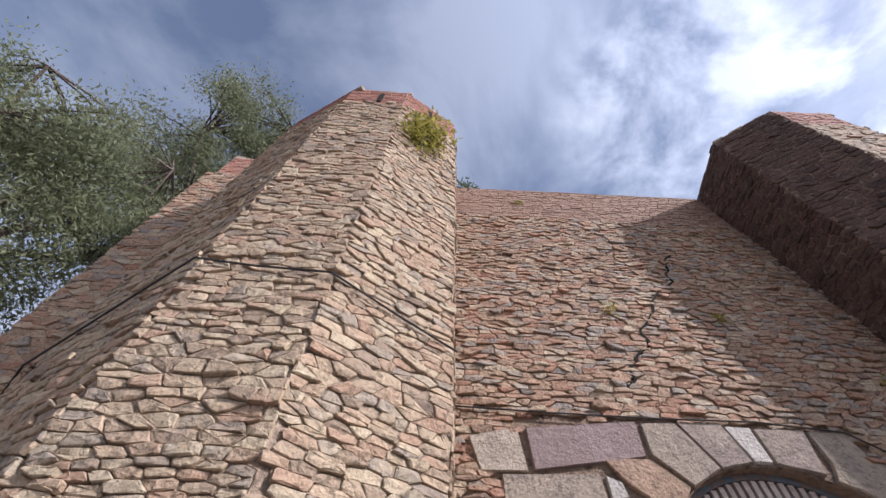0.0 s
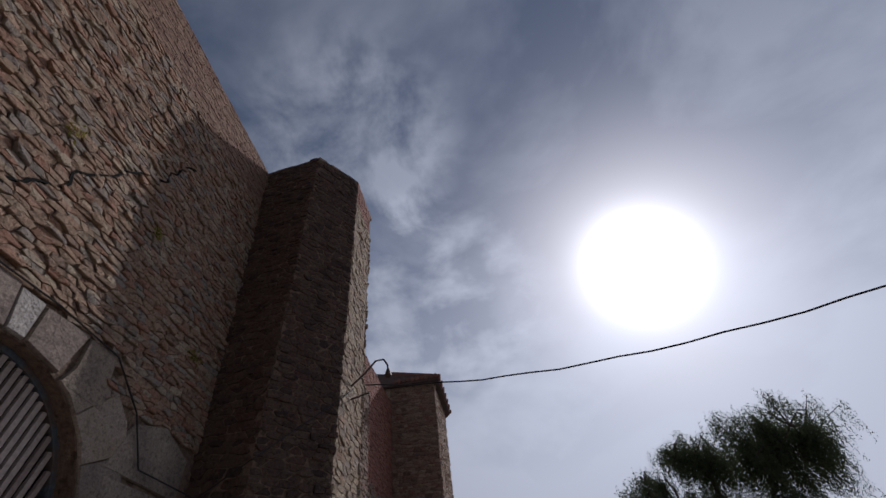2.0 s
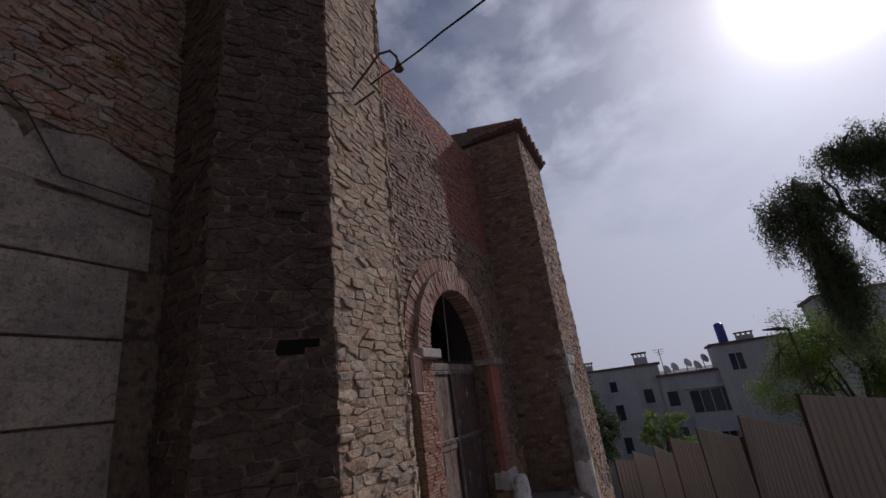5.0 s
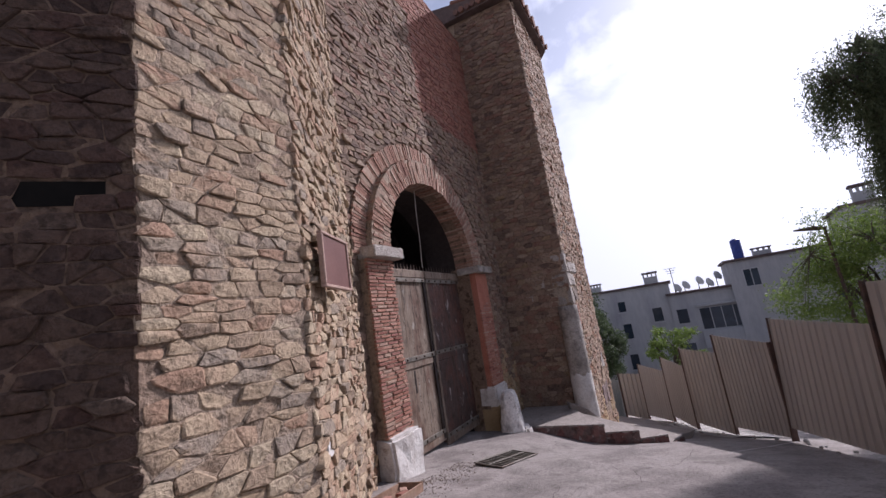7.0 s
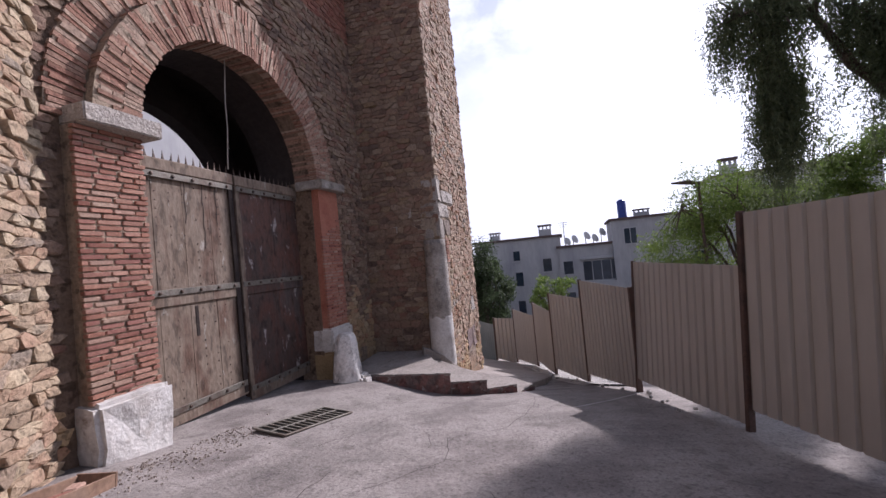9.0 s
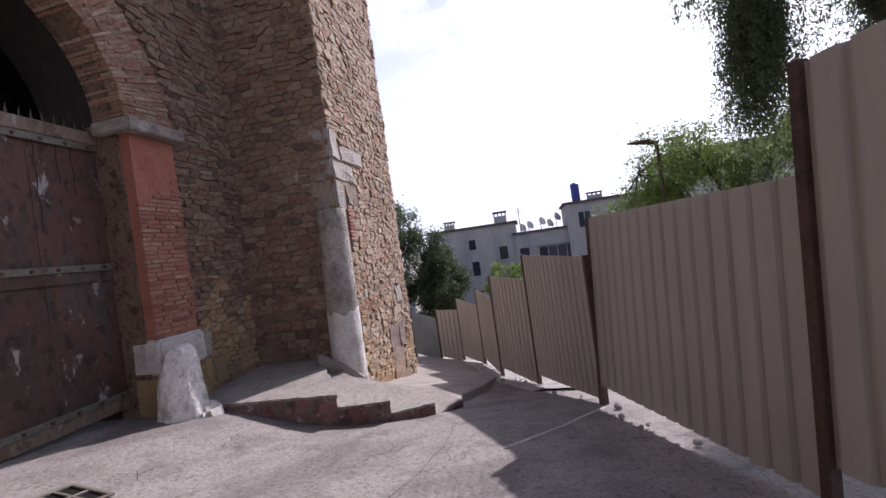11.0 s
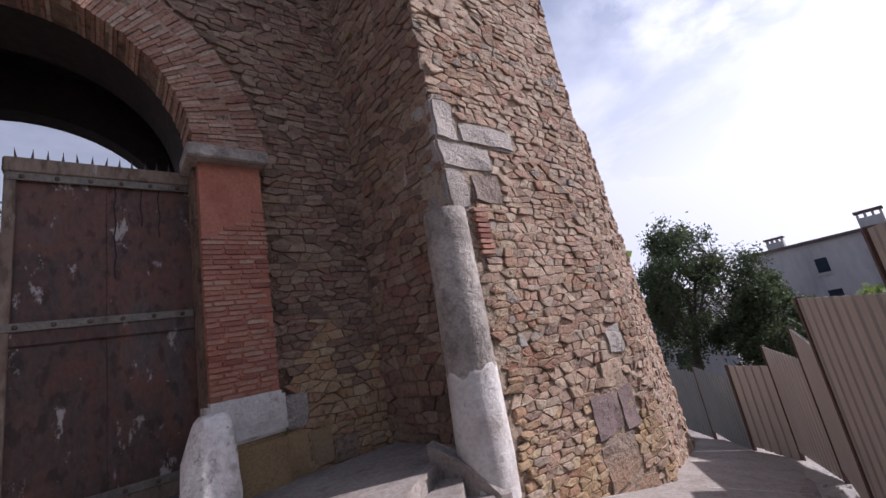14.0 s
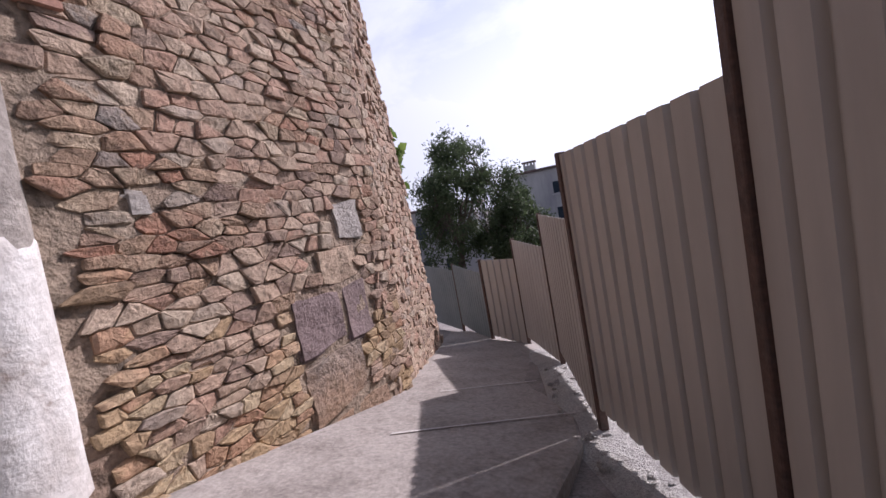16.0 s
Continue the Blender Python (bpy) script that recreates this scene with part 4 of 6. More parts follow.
def brick_pier(x0, x1, z0, z1, y0, label, mat, seed, plaster=False):
    t = thing("brick_pier", label, "pier", "gate piers")
    part("mortar_core", Build().box((x0 + 0.02, y0 + 0.025, z0), (x1 - 0.02, 4.6, z1)), RED_PLASTER if plaster else MORTAR, t)
    r = random.Random(seed)
    z = z0
    while z < z1 - 0.04:
        h = 0.058
        x = x0 - (0.12 if r.random() < 0.5 else 0)
        while x < x1 - 0.03:
            w = r.uniform(0.18, 0.3)
            a, b = max(x, x0), min(x + w, x1)
            x += w + 0.01
            if b - a < 0.05:
                continue
            bare = (not plaster) or (noise.noise((a * 1.1, 0, z * 0.9 + seed)) > (0.35 if z > 0.4 else -0.12))
            if not bare:
                continue
            ob = new("brick", brick_mesh(r.randrange(len(BRICKS)), mat))
            ob.parent = t
            d = r.uniform(0.018, 0.042) if not plaster else r.uniform(0.022, 0.034)
            ob.matrix_basis = Matrix(((1, 0, 0, (a + b) / 2), (0, 0, -1, y0 + 0.035), (0, 1, 0, z + h / 2), (0, 0, 0, 1))) @ Matrix.Diagonal((b - a - 0.006, h - 0.012, d, 1))
        z += h + 0.006
    return t


brick_pier(12.08, 12.86, -1.5, 1.5, 3.84, "eroded red brick pier beside a wooden gate", BRICK, 3)
brick_pier(16.64, 17.42, -1.55, 1.42, 3.86, "red-plastered brick pier with bare patches", BRICK, 9, True)


def rough_block(name, lo, hi, mat, label, category, bevel=0.04, jitter=0.02, parent=None):
    """A dressed block, its faces subdivided and worn uneven."""
    bm = bmesh.new()
    bmesh.ops.create_cube(bm, size=1.0)
    bmesh.ops.bevel(bm, geom=bm.edges[:], offset=0.06, segments=2, affect="EDGES")
    bmesh.ops.subdivide_edges(bm, edges=[e for e in bm.edges if e.calc_length() > 0.3], cuts=3, use_grid_fill=True)
    size = [hi[k] - lo[k] for k in range(3)]
    for v in bm.verts:
        for k in range(3):
            q = v.co[k]
            edge = math.copysign(max(0, abs(q) - 0.44), q)
            v.co[k] = lo[k] + size[k] / 2 + (q - edge) / 0.88 * (size[k] - 2 * bevel) + edge / 0.06 * bevel
        v.co += jitter * noise.noise_vector(v.co * 3.1)
    me = bpy.data.meshes.new(name)
    bm.to_mesh(me)
    bm.free()
    me.materials.append(mat)
    ob = new(name, me)
    if parent is not None:
        ob.parent = parent
    else:
        tagged(ob, label, category)
    return ob


rough_block("pier_plinth", (12.06, 3.72, -2.45), (12.9, 4.3, -1.47), WHITEWASH, "whitewashed stone plinth under the brick pier", "plinth", 0.05, 0.045)
rough_block("pier_plinth", (16.6, 3.82, -2.95), (17.44, 4.3, -2.05), OCHRE, "ochre stone footing under the gate jamb", "plinth")
rough_block("pier_plinth", (16.6, 3.8, -2.04), (17.45, 4.3, -1.55), WHITEWASH, "pale worn stone block under the plastered pier", "plinth")
rough_block("impost", (12.1, 3.66, 1.5), (12.97, 4.35, 1.71), PALE_ASHLAR, "projecting pale stone impost of the arch", "impost", 0.015, 0.01)
rough_block("impost", (16.52, 3.7, 1.42), (17.48, 4.35, 1.6), COLUMN, "grey stone impost above the plastered pier", "impost", 0.015, 0.01)


def lathe(name, profile, centre, mat, label, category, sides=20, wear=0.02, lean=(0, 0), parent=None, ragged=0.0):
    verts, faces = [], []
    n = len(profile)
    for k, (r, height) in enumerate(profile):
        for j in range(sides):
            z = height
            a = 2 * math.pi * j / sides
            rr = r * (1 + wear * noise.noise((math.cos(a) * 2, math.sin(a) * 2, z * 2.5 + centre[0])) * 4)
            if k > n - 4:
                z += ragged * (noise.noise((math.cos(a) * 1.5, math.sin(a) * 1.5, centre[0])) + 0.5 * noise.noise((math.cos(a) * 5, math.sin(a) * 5, 2)))
            verts.append((centre[0] + rr * math.cos(a) + lean[0] * z, centre[1] + rr * math.sin(a) + lean[1] * z, centre[2] + z))
    faces = [(k * sides + j, k * sides + (j + 1) % sides, (k + 1) * sides + (j + 1) % sides, (k + 1) * sides + j) for k in range(n - 1) for j in range(sides)]
    faces.append(tuple(range((n - 1) * sides, n * sides)))
    ob = mesh_object(name, verts, faces, mat, parent, "", True)
    if parent is None:
        tagged(ob, label, category)
    return ob


lathe("bollard", [(0.285, -0.15), (0.28, 0.08), (0.268, 0.25), (0.255, 0.42), (0.238, 0.58), (0.215, 0.74), (0.19, 0.86), (0.165, 0.93), (0.12, 0.98), (0.04, 0.985)], (16.53, 3.5, -2.62), GRIMY_WHITE, "stumpy whitewashed guard stone, chipped and grimy, at the gate jamb", "bollard", 30, 0.05, (0.06, -0.02))
rough_block("mortar_lump", (16.5, 3.1, -2.82), (16.86, 3.42, -2.5), WHITEWASH, "rough whitewashed mortar lump at the guard stone's foot", "mortar", 0.06, 0.06)


# wooden doors of the second gate
def gate_leaf(x0, x1, y, z0, z1, mat, label, seed, slot):
    t = thing("gate_door", label, "door", "gate leaves")
    r = random.Random(seed)
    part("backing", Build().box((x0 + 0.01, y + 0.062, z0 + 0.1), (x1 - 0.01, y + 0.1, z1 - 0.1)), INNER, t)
    n = 4 if seed > 3 else 2
    w = (x1 - x0) / n
    for k in range(n):
        dz = r.uniform(0, 0.09)
        for lo, hi in ((z0 + dz, -0.62), (-0.38, z1 - 0.18)):
            b = Build().box((x0 + k * w + 0.0012, y, lo), (x0 + (k + 1) * w - 0.0012, y + 0.07, hi), 0.003)
            for i, v in enumerate(b.v):
                b.v[i] = Vector((v.x, v.y + r.uniform(-0.004, 0.004), v.z))
            part("plank", b, mat, t)
    part("top_rail", Build().box((x0 - 0.02, y - 0.05, z1 - 0.19), (x1 + 0.02, y + 0.1, z1), 0.02), WOOD, t, "thick worn top rail")
    part("middle_rail", Build().box((x0, y - 0.03, -0.62), (x1, y + 0.08, -0.38), 0.015), mat, t)
    part("bottom_rail", Build().box((x0, y - 0.035, z0 + 0.02), (x1, y - 0.002, z0 + 0.2), 0.012), WOOD, t)
    for z in (z1 - 0.24, -0.42, z0 + 0.22):
        part("iron_strap", Build().box((x0 + 0.02, y - 0.052, z - 0.045), (x1 - 0.02, y - 0.032, z + 0.045), 0.006), STRAP, t, "riveted grey iron strap")
        for k in range(6):
            x = x0 + 0.14 + (x1 - x0 - 0.28) * k / 5
            part("bolt", Build().tube([(x, y - 0.05, z), (x, y - 0.068, z), (x, y - 0.074, z)], [0.026, 0.024, 0.010], 8), IRON, t)
    for k in range(3):
        x = x0 + (x1 - x0) * (0.55 + 0.13 * k + r.uniform(-0.03, 0.03))
        pts = [(x + 0.012 * math.sin(2.1 * i + k), y - 0.003, z1 - 0.26 - 0.13 * i) for i in range(r.randint(5, 11))]
        split = Build()
        for p, q in zip(pts, pts[1:]):
            split.add([(p[0] - 0.008, p[1], p[2]), (p[0] + 0.006, p[1], p[2]), (q[0] + 0.009, q[1], q[2]), (q[0] - 0.006, q[1], q[2])], [(3, 2, 1, 0)])
        part("split", split, INNER, t, "dark split in the boards")
    studs = Build()
    for i in range(9):
        for j in range(26):
            if r.random() < 0.55:
                x, z = x0 + 0.1 + (x1 - x0 - 0.2) * i / 8, z0 + 0.35 + (z1 - z0 - 0.7) * j / 25
                if abs(z + 0.5) > 0.16:
                    studs.box((x - 0.008, y - 0.008, z - 0.008), (x + 0.008, y + 0.01, z + 0.008))
    ob = part("nail_heads", studs, IRON, t)
    ob["kind"] = "stuff"
    if slot:
        part("slot", Build().box((slot - 0.03, y - 0.006, -1.12), (slot + 0.03, y + 0.01, -0.66), 0.004), INNER, t, "narrow dark slot")
    part("edge_board", Build().box((x1 - 0.1 if seed > 3 else x0, y - 0.04, z0 + 0.05), (x1 if seed > 3 else x0 + 0.1, y - 0.004, z1 - 0.2), 0.014), INNER if seed > 3 else WOOD, t)
    k, x = 0, x0 + 0.08
    while x < x1:
        s = Build()
        s.add([(x - 0.016, y + 0.01, z1 - 0.01), (x + 0.016, y + 0.01, z1 - 0.01), (x + 0.016, y + 0.04, z1 - 0.01), (x - 0.016, y + 0.04, z1 - 0.01), (x + r.uniform(-0.02, 0.02), y + 0.02, z1 + 0.15)], [(0, 1, 4), (1, 2, 4), (2, 3, 4), (3, 0, 4)])
        part("spike", s, IRON, t)
        x += 0.13
    return t


gate_leaf(12.87, 14.82, 4.42, -2.3, 1.5, WOOD, "weathered grey wooden gate leaf with riveted straps", 5, 13.95)
gate_leaf(14.9, 16.63, 4.45, -2.46, 1.5, WOOD_RED, "rust-stained wooden gate leaf with spikes on top", 2, None)

# passage behind the gate, its shade put into the dark colour, and the yard beyond
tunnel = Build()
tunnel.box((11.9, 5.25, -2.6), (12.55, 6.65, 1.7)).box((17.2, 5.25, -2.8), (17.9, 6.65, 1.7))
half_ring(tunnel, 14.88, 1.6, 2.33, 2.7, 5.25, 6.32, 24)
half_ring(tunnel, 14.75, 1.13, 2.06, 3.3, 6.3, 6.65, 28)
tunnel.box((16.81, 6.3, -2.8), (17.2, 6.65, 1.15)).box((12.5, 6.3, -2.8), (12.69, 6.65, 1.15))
structure(tunnel.out("ceiling_vault", INNER), "vaulted passage behind the gate, coloured dark for its shade", "vault")
hanging = Build().tube([(14.79 - 0.012 * k + 0.012 * math.sin(1.3 * k), 4.3, 3.66 - 0.235 * k) for k in range(10)], 0.011, 5)
tagged(hanging.out("hanging_cable", PALE_ASHLAR), "pale cable hanging loose in the gate arch", "cable")

# east tower: upper shaft, flared foot
tower_c = wall_core("wall_east_tower", C, [(24.0, 9), (18.95, 9)], -4.5, 10.75, "tall rubble stone tower with quoins and a tiled top", MORTAR)
# west side in darker stone and mortar, which carry its shade as colour
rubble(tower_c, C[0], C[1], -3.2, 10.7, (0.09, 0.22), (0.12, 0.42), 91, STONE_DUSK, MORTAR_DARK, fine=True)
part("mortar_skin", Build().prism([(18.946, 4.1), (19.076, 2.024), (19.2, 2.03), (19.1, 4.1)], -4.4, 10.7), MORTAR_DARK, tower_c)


QUOINS = [(19.05, 1.2, 19.46, 1.78, PALE_ASHLAR), (19.5, 1.2, 20.58, 1.56, PALE_ASHLAR), (19.05, 0.78, 19.98, 1.17, PALE_ASHLAR), (19.05, 0.21, 19.42, 0.75, PALE_ASHLAR), (19.5, 0.3, 20.08, 0.75, ASHLAR),
          (20.85, -3.05, 21.58, -2.5, PURPLE), (21.62, -3.12, 22.07, -2.48, PURPLE), (20.87, -3.72, 21.75, -3.1, STONE_BROWN), (20.95, -4.25, 21.48, -3.76, STONE_BROWN), (21.52, -4.2, 22.1, -3.76, STONE_BROWN), (21.72, -2.02, 22.2, -1.58, PALE_ASHLAR), (21.32, -2.46, 21.98, -2.06, STONE_PINK),
          (19.73, -1.62, 19.9, -1.45, COLUMN)]


def quoins(u, v, hw, hh):
    x = u + C[1][0]
    if u < 0.3 and v < 0.2:
        return False
    return not any(a - 0.4 * hw < x < c + 0.4 * hw and b - 0.4 * hh < v < d + 0.4 * hh for a, b, c, d, _ in QUOINS)


def tower_stone(u, v):
    """Ochre stones near the ground, redder ones in a band above."""
    w = noise.noise((u * 0.9, v * 0.9, 3.0)) + 0.6 * noise.noise((u * 4, v * 5, 8.0))
    if v < -2.2 - 0.25 * u + 0.5 * w:
        return STONE_OCHRE if w > -0.25 else STONE_PINK
    return STONE_BROWN if w > 0.16 else STONE_PINK


rubble(tower_c, C[1], C[2], -4.4, 10.7, (0.065, 0.19), (0.1, 0.35), 92, tower_stone, MORTAR, quoins, lambda u, v: -3.9 < v < 0.2, fine=True, relief=1.15)
part("mortar_skin", Build().prism([(19.1, 2.01), (22.66, 1.99), (22.63, 2.2), (19.15, 2.2)], -4.4, 10.7), MORTAR, tower_c)
rubble(tower_c, C[2], C[3], 2.0, 10.7, (0.1, 0.22), (0.14, 0.42), 93, STONE_PINK, MORTAR)

# flared foot of the east tower
foot_low = [(22.3, 1.99), (26.75, 3.4), (26.9, 9), (22.3, 9)]
foot_top = [(22.3, 2.0), (24.05, 2.55), (24.2, 9), (22.3, 9)]
flare = structure(Build().prism(foot_low, -6.5, 2.55, foot_top).out("wall_flared_foot", MORTAR), "flared rubble stone foot of the east tower", "wall")
rubble(flare, foot_low[0], foot_low[1], -5.4, 2.55, (0.07, 0.17), (0.12, 0.42), 95, STONE_PINK, MORTAR, None, lambda u, v: -4.8 < v < -1.8, (foot_top[0], foot_top[1]), (-6.5, 2.55), fine=True, relief=1.15)

for x0, z0, x1, z1, mat in QUOINS:
    rough_block("quoin", (x0 - 0.012, 1.972, z0 - 0.012), (x1 + 0.008, 2.4, z1 + 0.008), mat, "", "", 0.035, 0.05, tower_c)
for z0, z1, y0, y1, mat in ((0.81, 1.17, 2.05, 2.47, COLUMN), (0.8, 1.15, 2.68, 3.0, COLUMN), (0.17, 0.79, 2.05, 2.8, ASHLAR), (1.19, 1.95, 2.05, 2.7, STONE_BROWN), (0.45, 0.66, 3.1, 3.35, COLUMN)):
    x = 19.08 - 0.0625 * (y0 - 2.02)
    rough_block("quoin", (x - 0.045, y0, z0), (x + 0.2, y1, z1), mat, "", "", 0.022, 0.025, tower_c)
for k in range(9):
    ob = new("brick", brick_mesh(k, BRICK))
    ob.parent = tower_c
    ob.matrix_basis = Matrix(((1, 0, 0, 19.52 + 0.02 * (k % 2)), (0, 0, -1, 1.99), (0, 1, 0, 0.2 - 0.072 * k), (0, 0, 0, 1))) @ Matrix.Diagonal((0.24, 0.055, 0.05, 1))
for lo, hi, mat in (((17.46, -2.05), (17.78, -1.64), PALE_ASHLAR), ((17.46, -2.72), (17.74, -2.07), OCHRE), ((17.76, -2.55), (18.05, -2.1), OCHRE), ((18.07, -2.62), (18.4, -2.3), STONE_DUSK)):
    rough_block("footing_block", (lo[0], 3.985, lo[1]), (hi[0], 4.2, hi[1]), mat, "", "", 0.02, 0.03, gate_wall)

# roof of the east tower
roof = thing("tiled_roof", "low clay tile roof with ragged eaves on the tower", "roof")
part("roof_slab", Build().prism([(18.72, 1.75), (22.85, 1.72), (24.0, 2.55), (24.05, 6.0), (18.7, 6.0)], 10.75, [10.86, 10.86, 10.86, 11.8, 11.8]), ROOF_EDGE, roof)
for k in range(19):
    x = 18.78 + 0.225 * k
    b = Build()
    b.tube([(x, 1.62 + 0.03 * (k % 3), 10.9), (x, 4.0, 11.42)], [0.105, 0.105], 8)
    part("roof_tile", b, TILE, roof)
for k in range(10):
    y = 1.85 + 0.22 * k
    part("roof_tile", Build().tube([(18.6 + 0.02 * (k % 2), y, 10.9), (19.3, y, 11.0)], [0.1, 0.1], 8), TILE, roof)

# column built into the corner of the east tower
column = thing("corner_column", "reused grey stone column, its lower part whitewashed", "column")
lathe("shaft", [(0.288, -0.4), (0.29, 0.0), (0.29, 0.4), (0.29, 0.8), (0.287, 1.2), (0.285, 1.6), (0.282, 1.85), (0.28, 2.05)], (19.01, 2.16, -1.85), COLUMN, "", "", 28, 0.012, (0.035, 0), column)
lathe("whitewashed_foot", [(0.315, -1.35), (0.312, -1.1), (0.31, -0.9), (0.306, -0.6), (0.302, -0.3), (0.298, -0.04), (0.296, 0.0), (0.282, 0.02)], (19.0135, 2.16, -1.75), WHITEWASH, "", "", 40, 0.012, (0.035, 0), column, 0.14)

# platform and steps that fan out at the tower's foot
STEPS = [([(16.88, 3.9), (16.9, 3.3), (16.93, 1.43), (18.62, 2.5), (18.96, 2.6), (18.96, 3.95)], -2.6),
         ([(16.93, 1.42), (17.04, 0.72), (17.6, 1.1), (18.75, 2.3), (18.64, 2.48)], -2.77),
         ([(17.04, 0.71), (17.31, 0.18), (17.9, 0.75), (18.9, 2.1), (18.76, 2.28)], -2.94),
         ([(17.31, 0.17), (17.85, -0.1), (18.3, 0.35), (19.1, 1.85), (18.91, 2.08)], -3.12)]
def chipped(poly, size, seed):
    """The outline cut into short uneven lengths."""
    out = []
    for (ax, ay), (bx, by) in zip(poly, poly[1:] + poly[:1]):
        d = math.hypot(bx - ax, by - ay)
        n = max(1, int(d / 0.07))
        for k in range(n):
            w = k / n
            o = size * (noise.noise((ax + w * 9, by + w * 9, seed)) + 0.5 * noise.noise((ax + w * 31, by, seed))) * (0 < k)
            out.append((ax + (bx - ax) * w - (by - ay) / d * o, ay + (by - ay) * w + (bx - ax) / d * o))
    return out


for poly, z in STEPS:
    t = thing("stone_step", "worn concrete step with a chipped dark red edge", "step", "fan of steps")
    low = min(ground_z(x, y) for x, y in poly) - 0.25
    body = Build().prism(poly, low, z - 0.05)
    part("riser_block", body, STEP, t)
    cx, cy = sum(p[0] for p in poly) / len(poly), sum(p[1] for p in poly) / len(poly)
    grown = [(cx + (x - cx) * 1.012, cy + (y - cy) * 1.012) for x, y in poly]
    part("tread", Build().prism(chipped(grown, 0.03, z), z - 0.05, z), STEP, t, "grey concrete tread")
    e0, e1 = (poly[1], poly[2]) if len(poly) == 6 else (poly[0], poly[1])
    nx, ny = e1[1] - e0[1], e0[0] - e1[0]
    d = math.hypot(nx, ny)
    nx, ny = nx / d, ny / d
    pieces = 16
    for i in range(pieces):
        face = Build()
        a, b = i / pieces, (i + 1) / pieces
        lip = 0.03 + 0.035 * noise.noise((a * 11, z * 7, 0))
        (ax, ay), (bx, by) = ((e0[0] + (e1[0] - e0[0]) * w, e0[1] + (e1[1] - e0[1]) * w) for w in (a, b))
        o = 0.03 + 0.012 * noise.noise((a * 9, z * 3, 1))
        face.prism([(ax, ay), (ax - nx * -o, ay - ny * -o), (bx - nx * -o, by - ny * -o), (bx, by)], low, z - lip)
        part("painted_front", face, RISER, t, "chipped dark red painted front")


# raised footway along the tower with its kerb
def footway():
    xs = [17.85 + 0.35 * k for k in range(31)]
    pts = []
    for x in xs:
        ya = float(np.interp(x, (17.85, 18.44, 19.6, 21.3, 22.6, 23.4, 28.5), (-0.12, 0.02, -0.18, -0.3, -0.05, 0.05, 1.75)))
        yb = 1.97 if x < 22.2 else 1.97 + (x - 22.2) * 0.317
        za = float(np.interp(x, (17.85, 18.44, 23.4, 28.5), (-3.14, -3.27, -4.46, -5.3)))
        zb = float(np.interp(x, (17.85, 19.3, 22, 26.8, 28.5), (-3.14, -3.3, -3.98, -4.85, -5.2)))
        pts.append((x, ya, yb, za, zb))
    v, f = [], []
    for x, ya, yb, za, zb in pts:
        v += [(x, ya - 0.02, za - 0.5), (x, ya, za - 0.02), (x, ya + 0.03, za), (x, (ya + yb) / 2, (za + zb) / 2 + 0.01), (x, yb, zb)]
    n = 5
    f = [(k * n + j, (k + 1) * n + j, (k + 1) * n + j + 1, k * n + j + 1) for k in range(len(pts) - 1) for j in range(n - 1)]
    f.append(tuple(range(n)))
    structure(mesh_object("pavement", v, f, STEP), "raised grey concrete footway with a worn kerb", "footway")
    for k, (x, y, step) in enumerate(((20.95, 1.25, 0.207), (22.45, 1.5, 0.171))):
        b = Build()
        for q in range(8):
            y0 = y - step * q
            for s in (0, 1):
                xx = x + 0.171 * q + s * 0.04
                j = min(int((xx - 17.85) / 0.35), 29)
                (xa, ya, yb, za, zb), (xb, yc, yd, zc, zd) = pts[j], pts[j + 1]
                w = (xx - xa) / (xb - xa)
                lo, hi, z0, z1 = ya + (yc - ya) * w, yb + (yd - yb) * w, za + (zc - za) * w, zb + (zd - zb) * w
                b.v.append(Vector((xx, y0, z0 + (z1 - z0) * (y0 - lo) / (hi - lo) + 0.02)))
            if q:
                i = 2 * q
                b.f.append((i - 2, i - 1, i + 1, i))
        structure(b.out("pavement_joint_%d" % (k + 1), PAINT_LINE), "pale joint line across the footway", "line")


footway()
curb = Build().prism([(18.46, 2.5), (18.66, 2.08), (18.8, 1.84), (18.93, 1.82), (18.86, 2.1), (18.62, 2.6)], -3.6, [-2.42, -2.66, -2.95, -2.97, -2.66, -2.42])
tagged(curb.out("kerb_stone", STEP), "sloping concrete kerb beside the column foot", "kerb")


# ---- fence of corrugated sheets ----
def corrugated(x0, x1, z0, z1, pitch=0.2, deep=0.032):
    """Outline of trapezoidal ribs, thin but solid."""
    prof, x = [], x0
    while x < x1 - 0.01:
        for dx, y in ((0, deep), (0.135, deep), (0.15, 0), (0.185, 0)):
            if x + dx < x1:
                prof.append((x + dx, y))
        x += pitch
    prof.append((x1, deep))
    b = Build()
    n = len(prof)
    v = [(px, py, z) for z in (z0, z1) for px, py in prof] + [(px, py + 0.004, z) for z in (z0, z1) for px, py in prof]
    f = [(k, k + 1, n + k + 1, n + k) for k in range(n - 1)] + [(2 * n + k + 1, 2 * n + k, 3 * n + k, 3 * n + k + 1) for k in range(n - 1)]
    f += [(n + k, n + k + 1, 3 * n + k + 1, 3 * n + k) for k in range(n - 1)]
    return b.add(v, f)


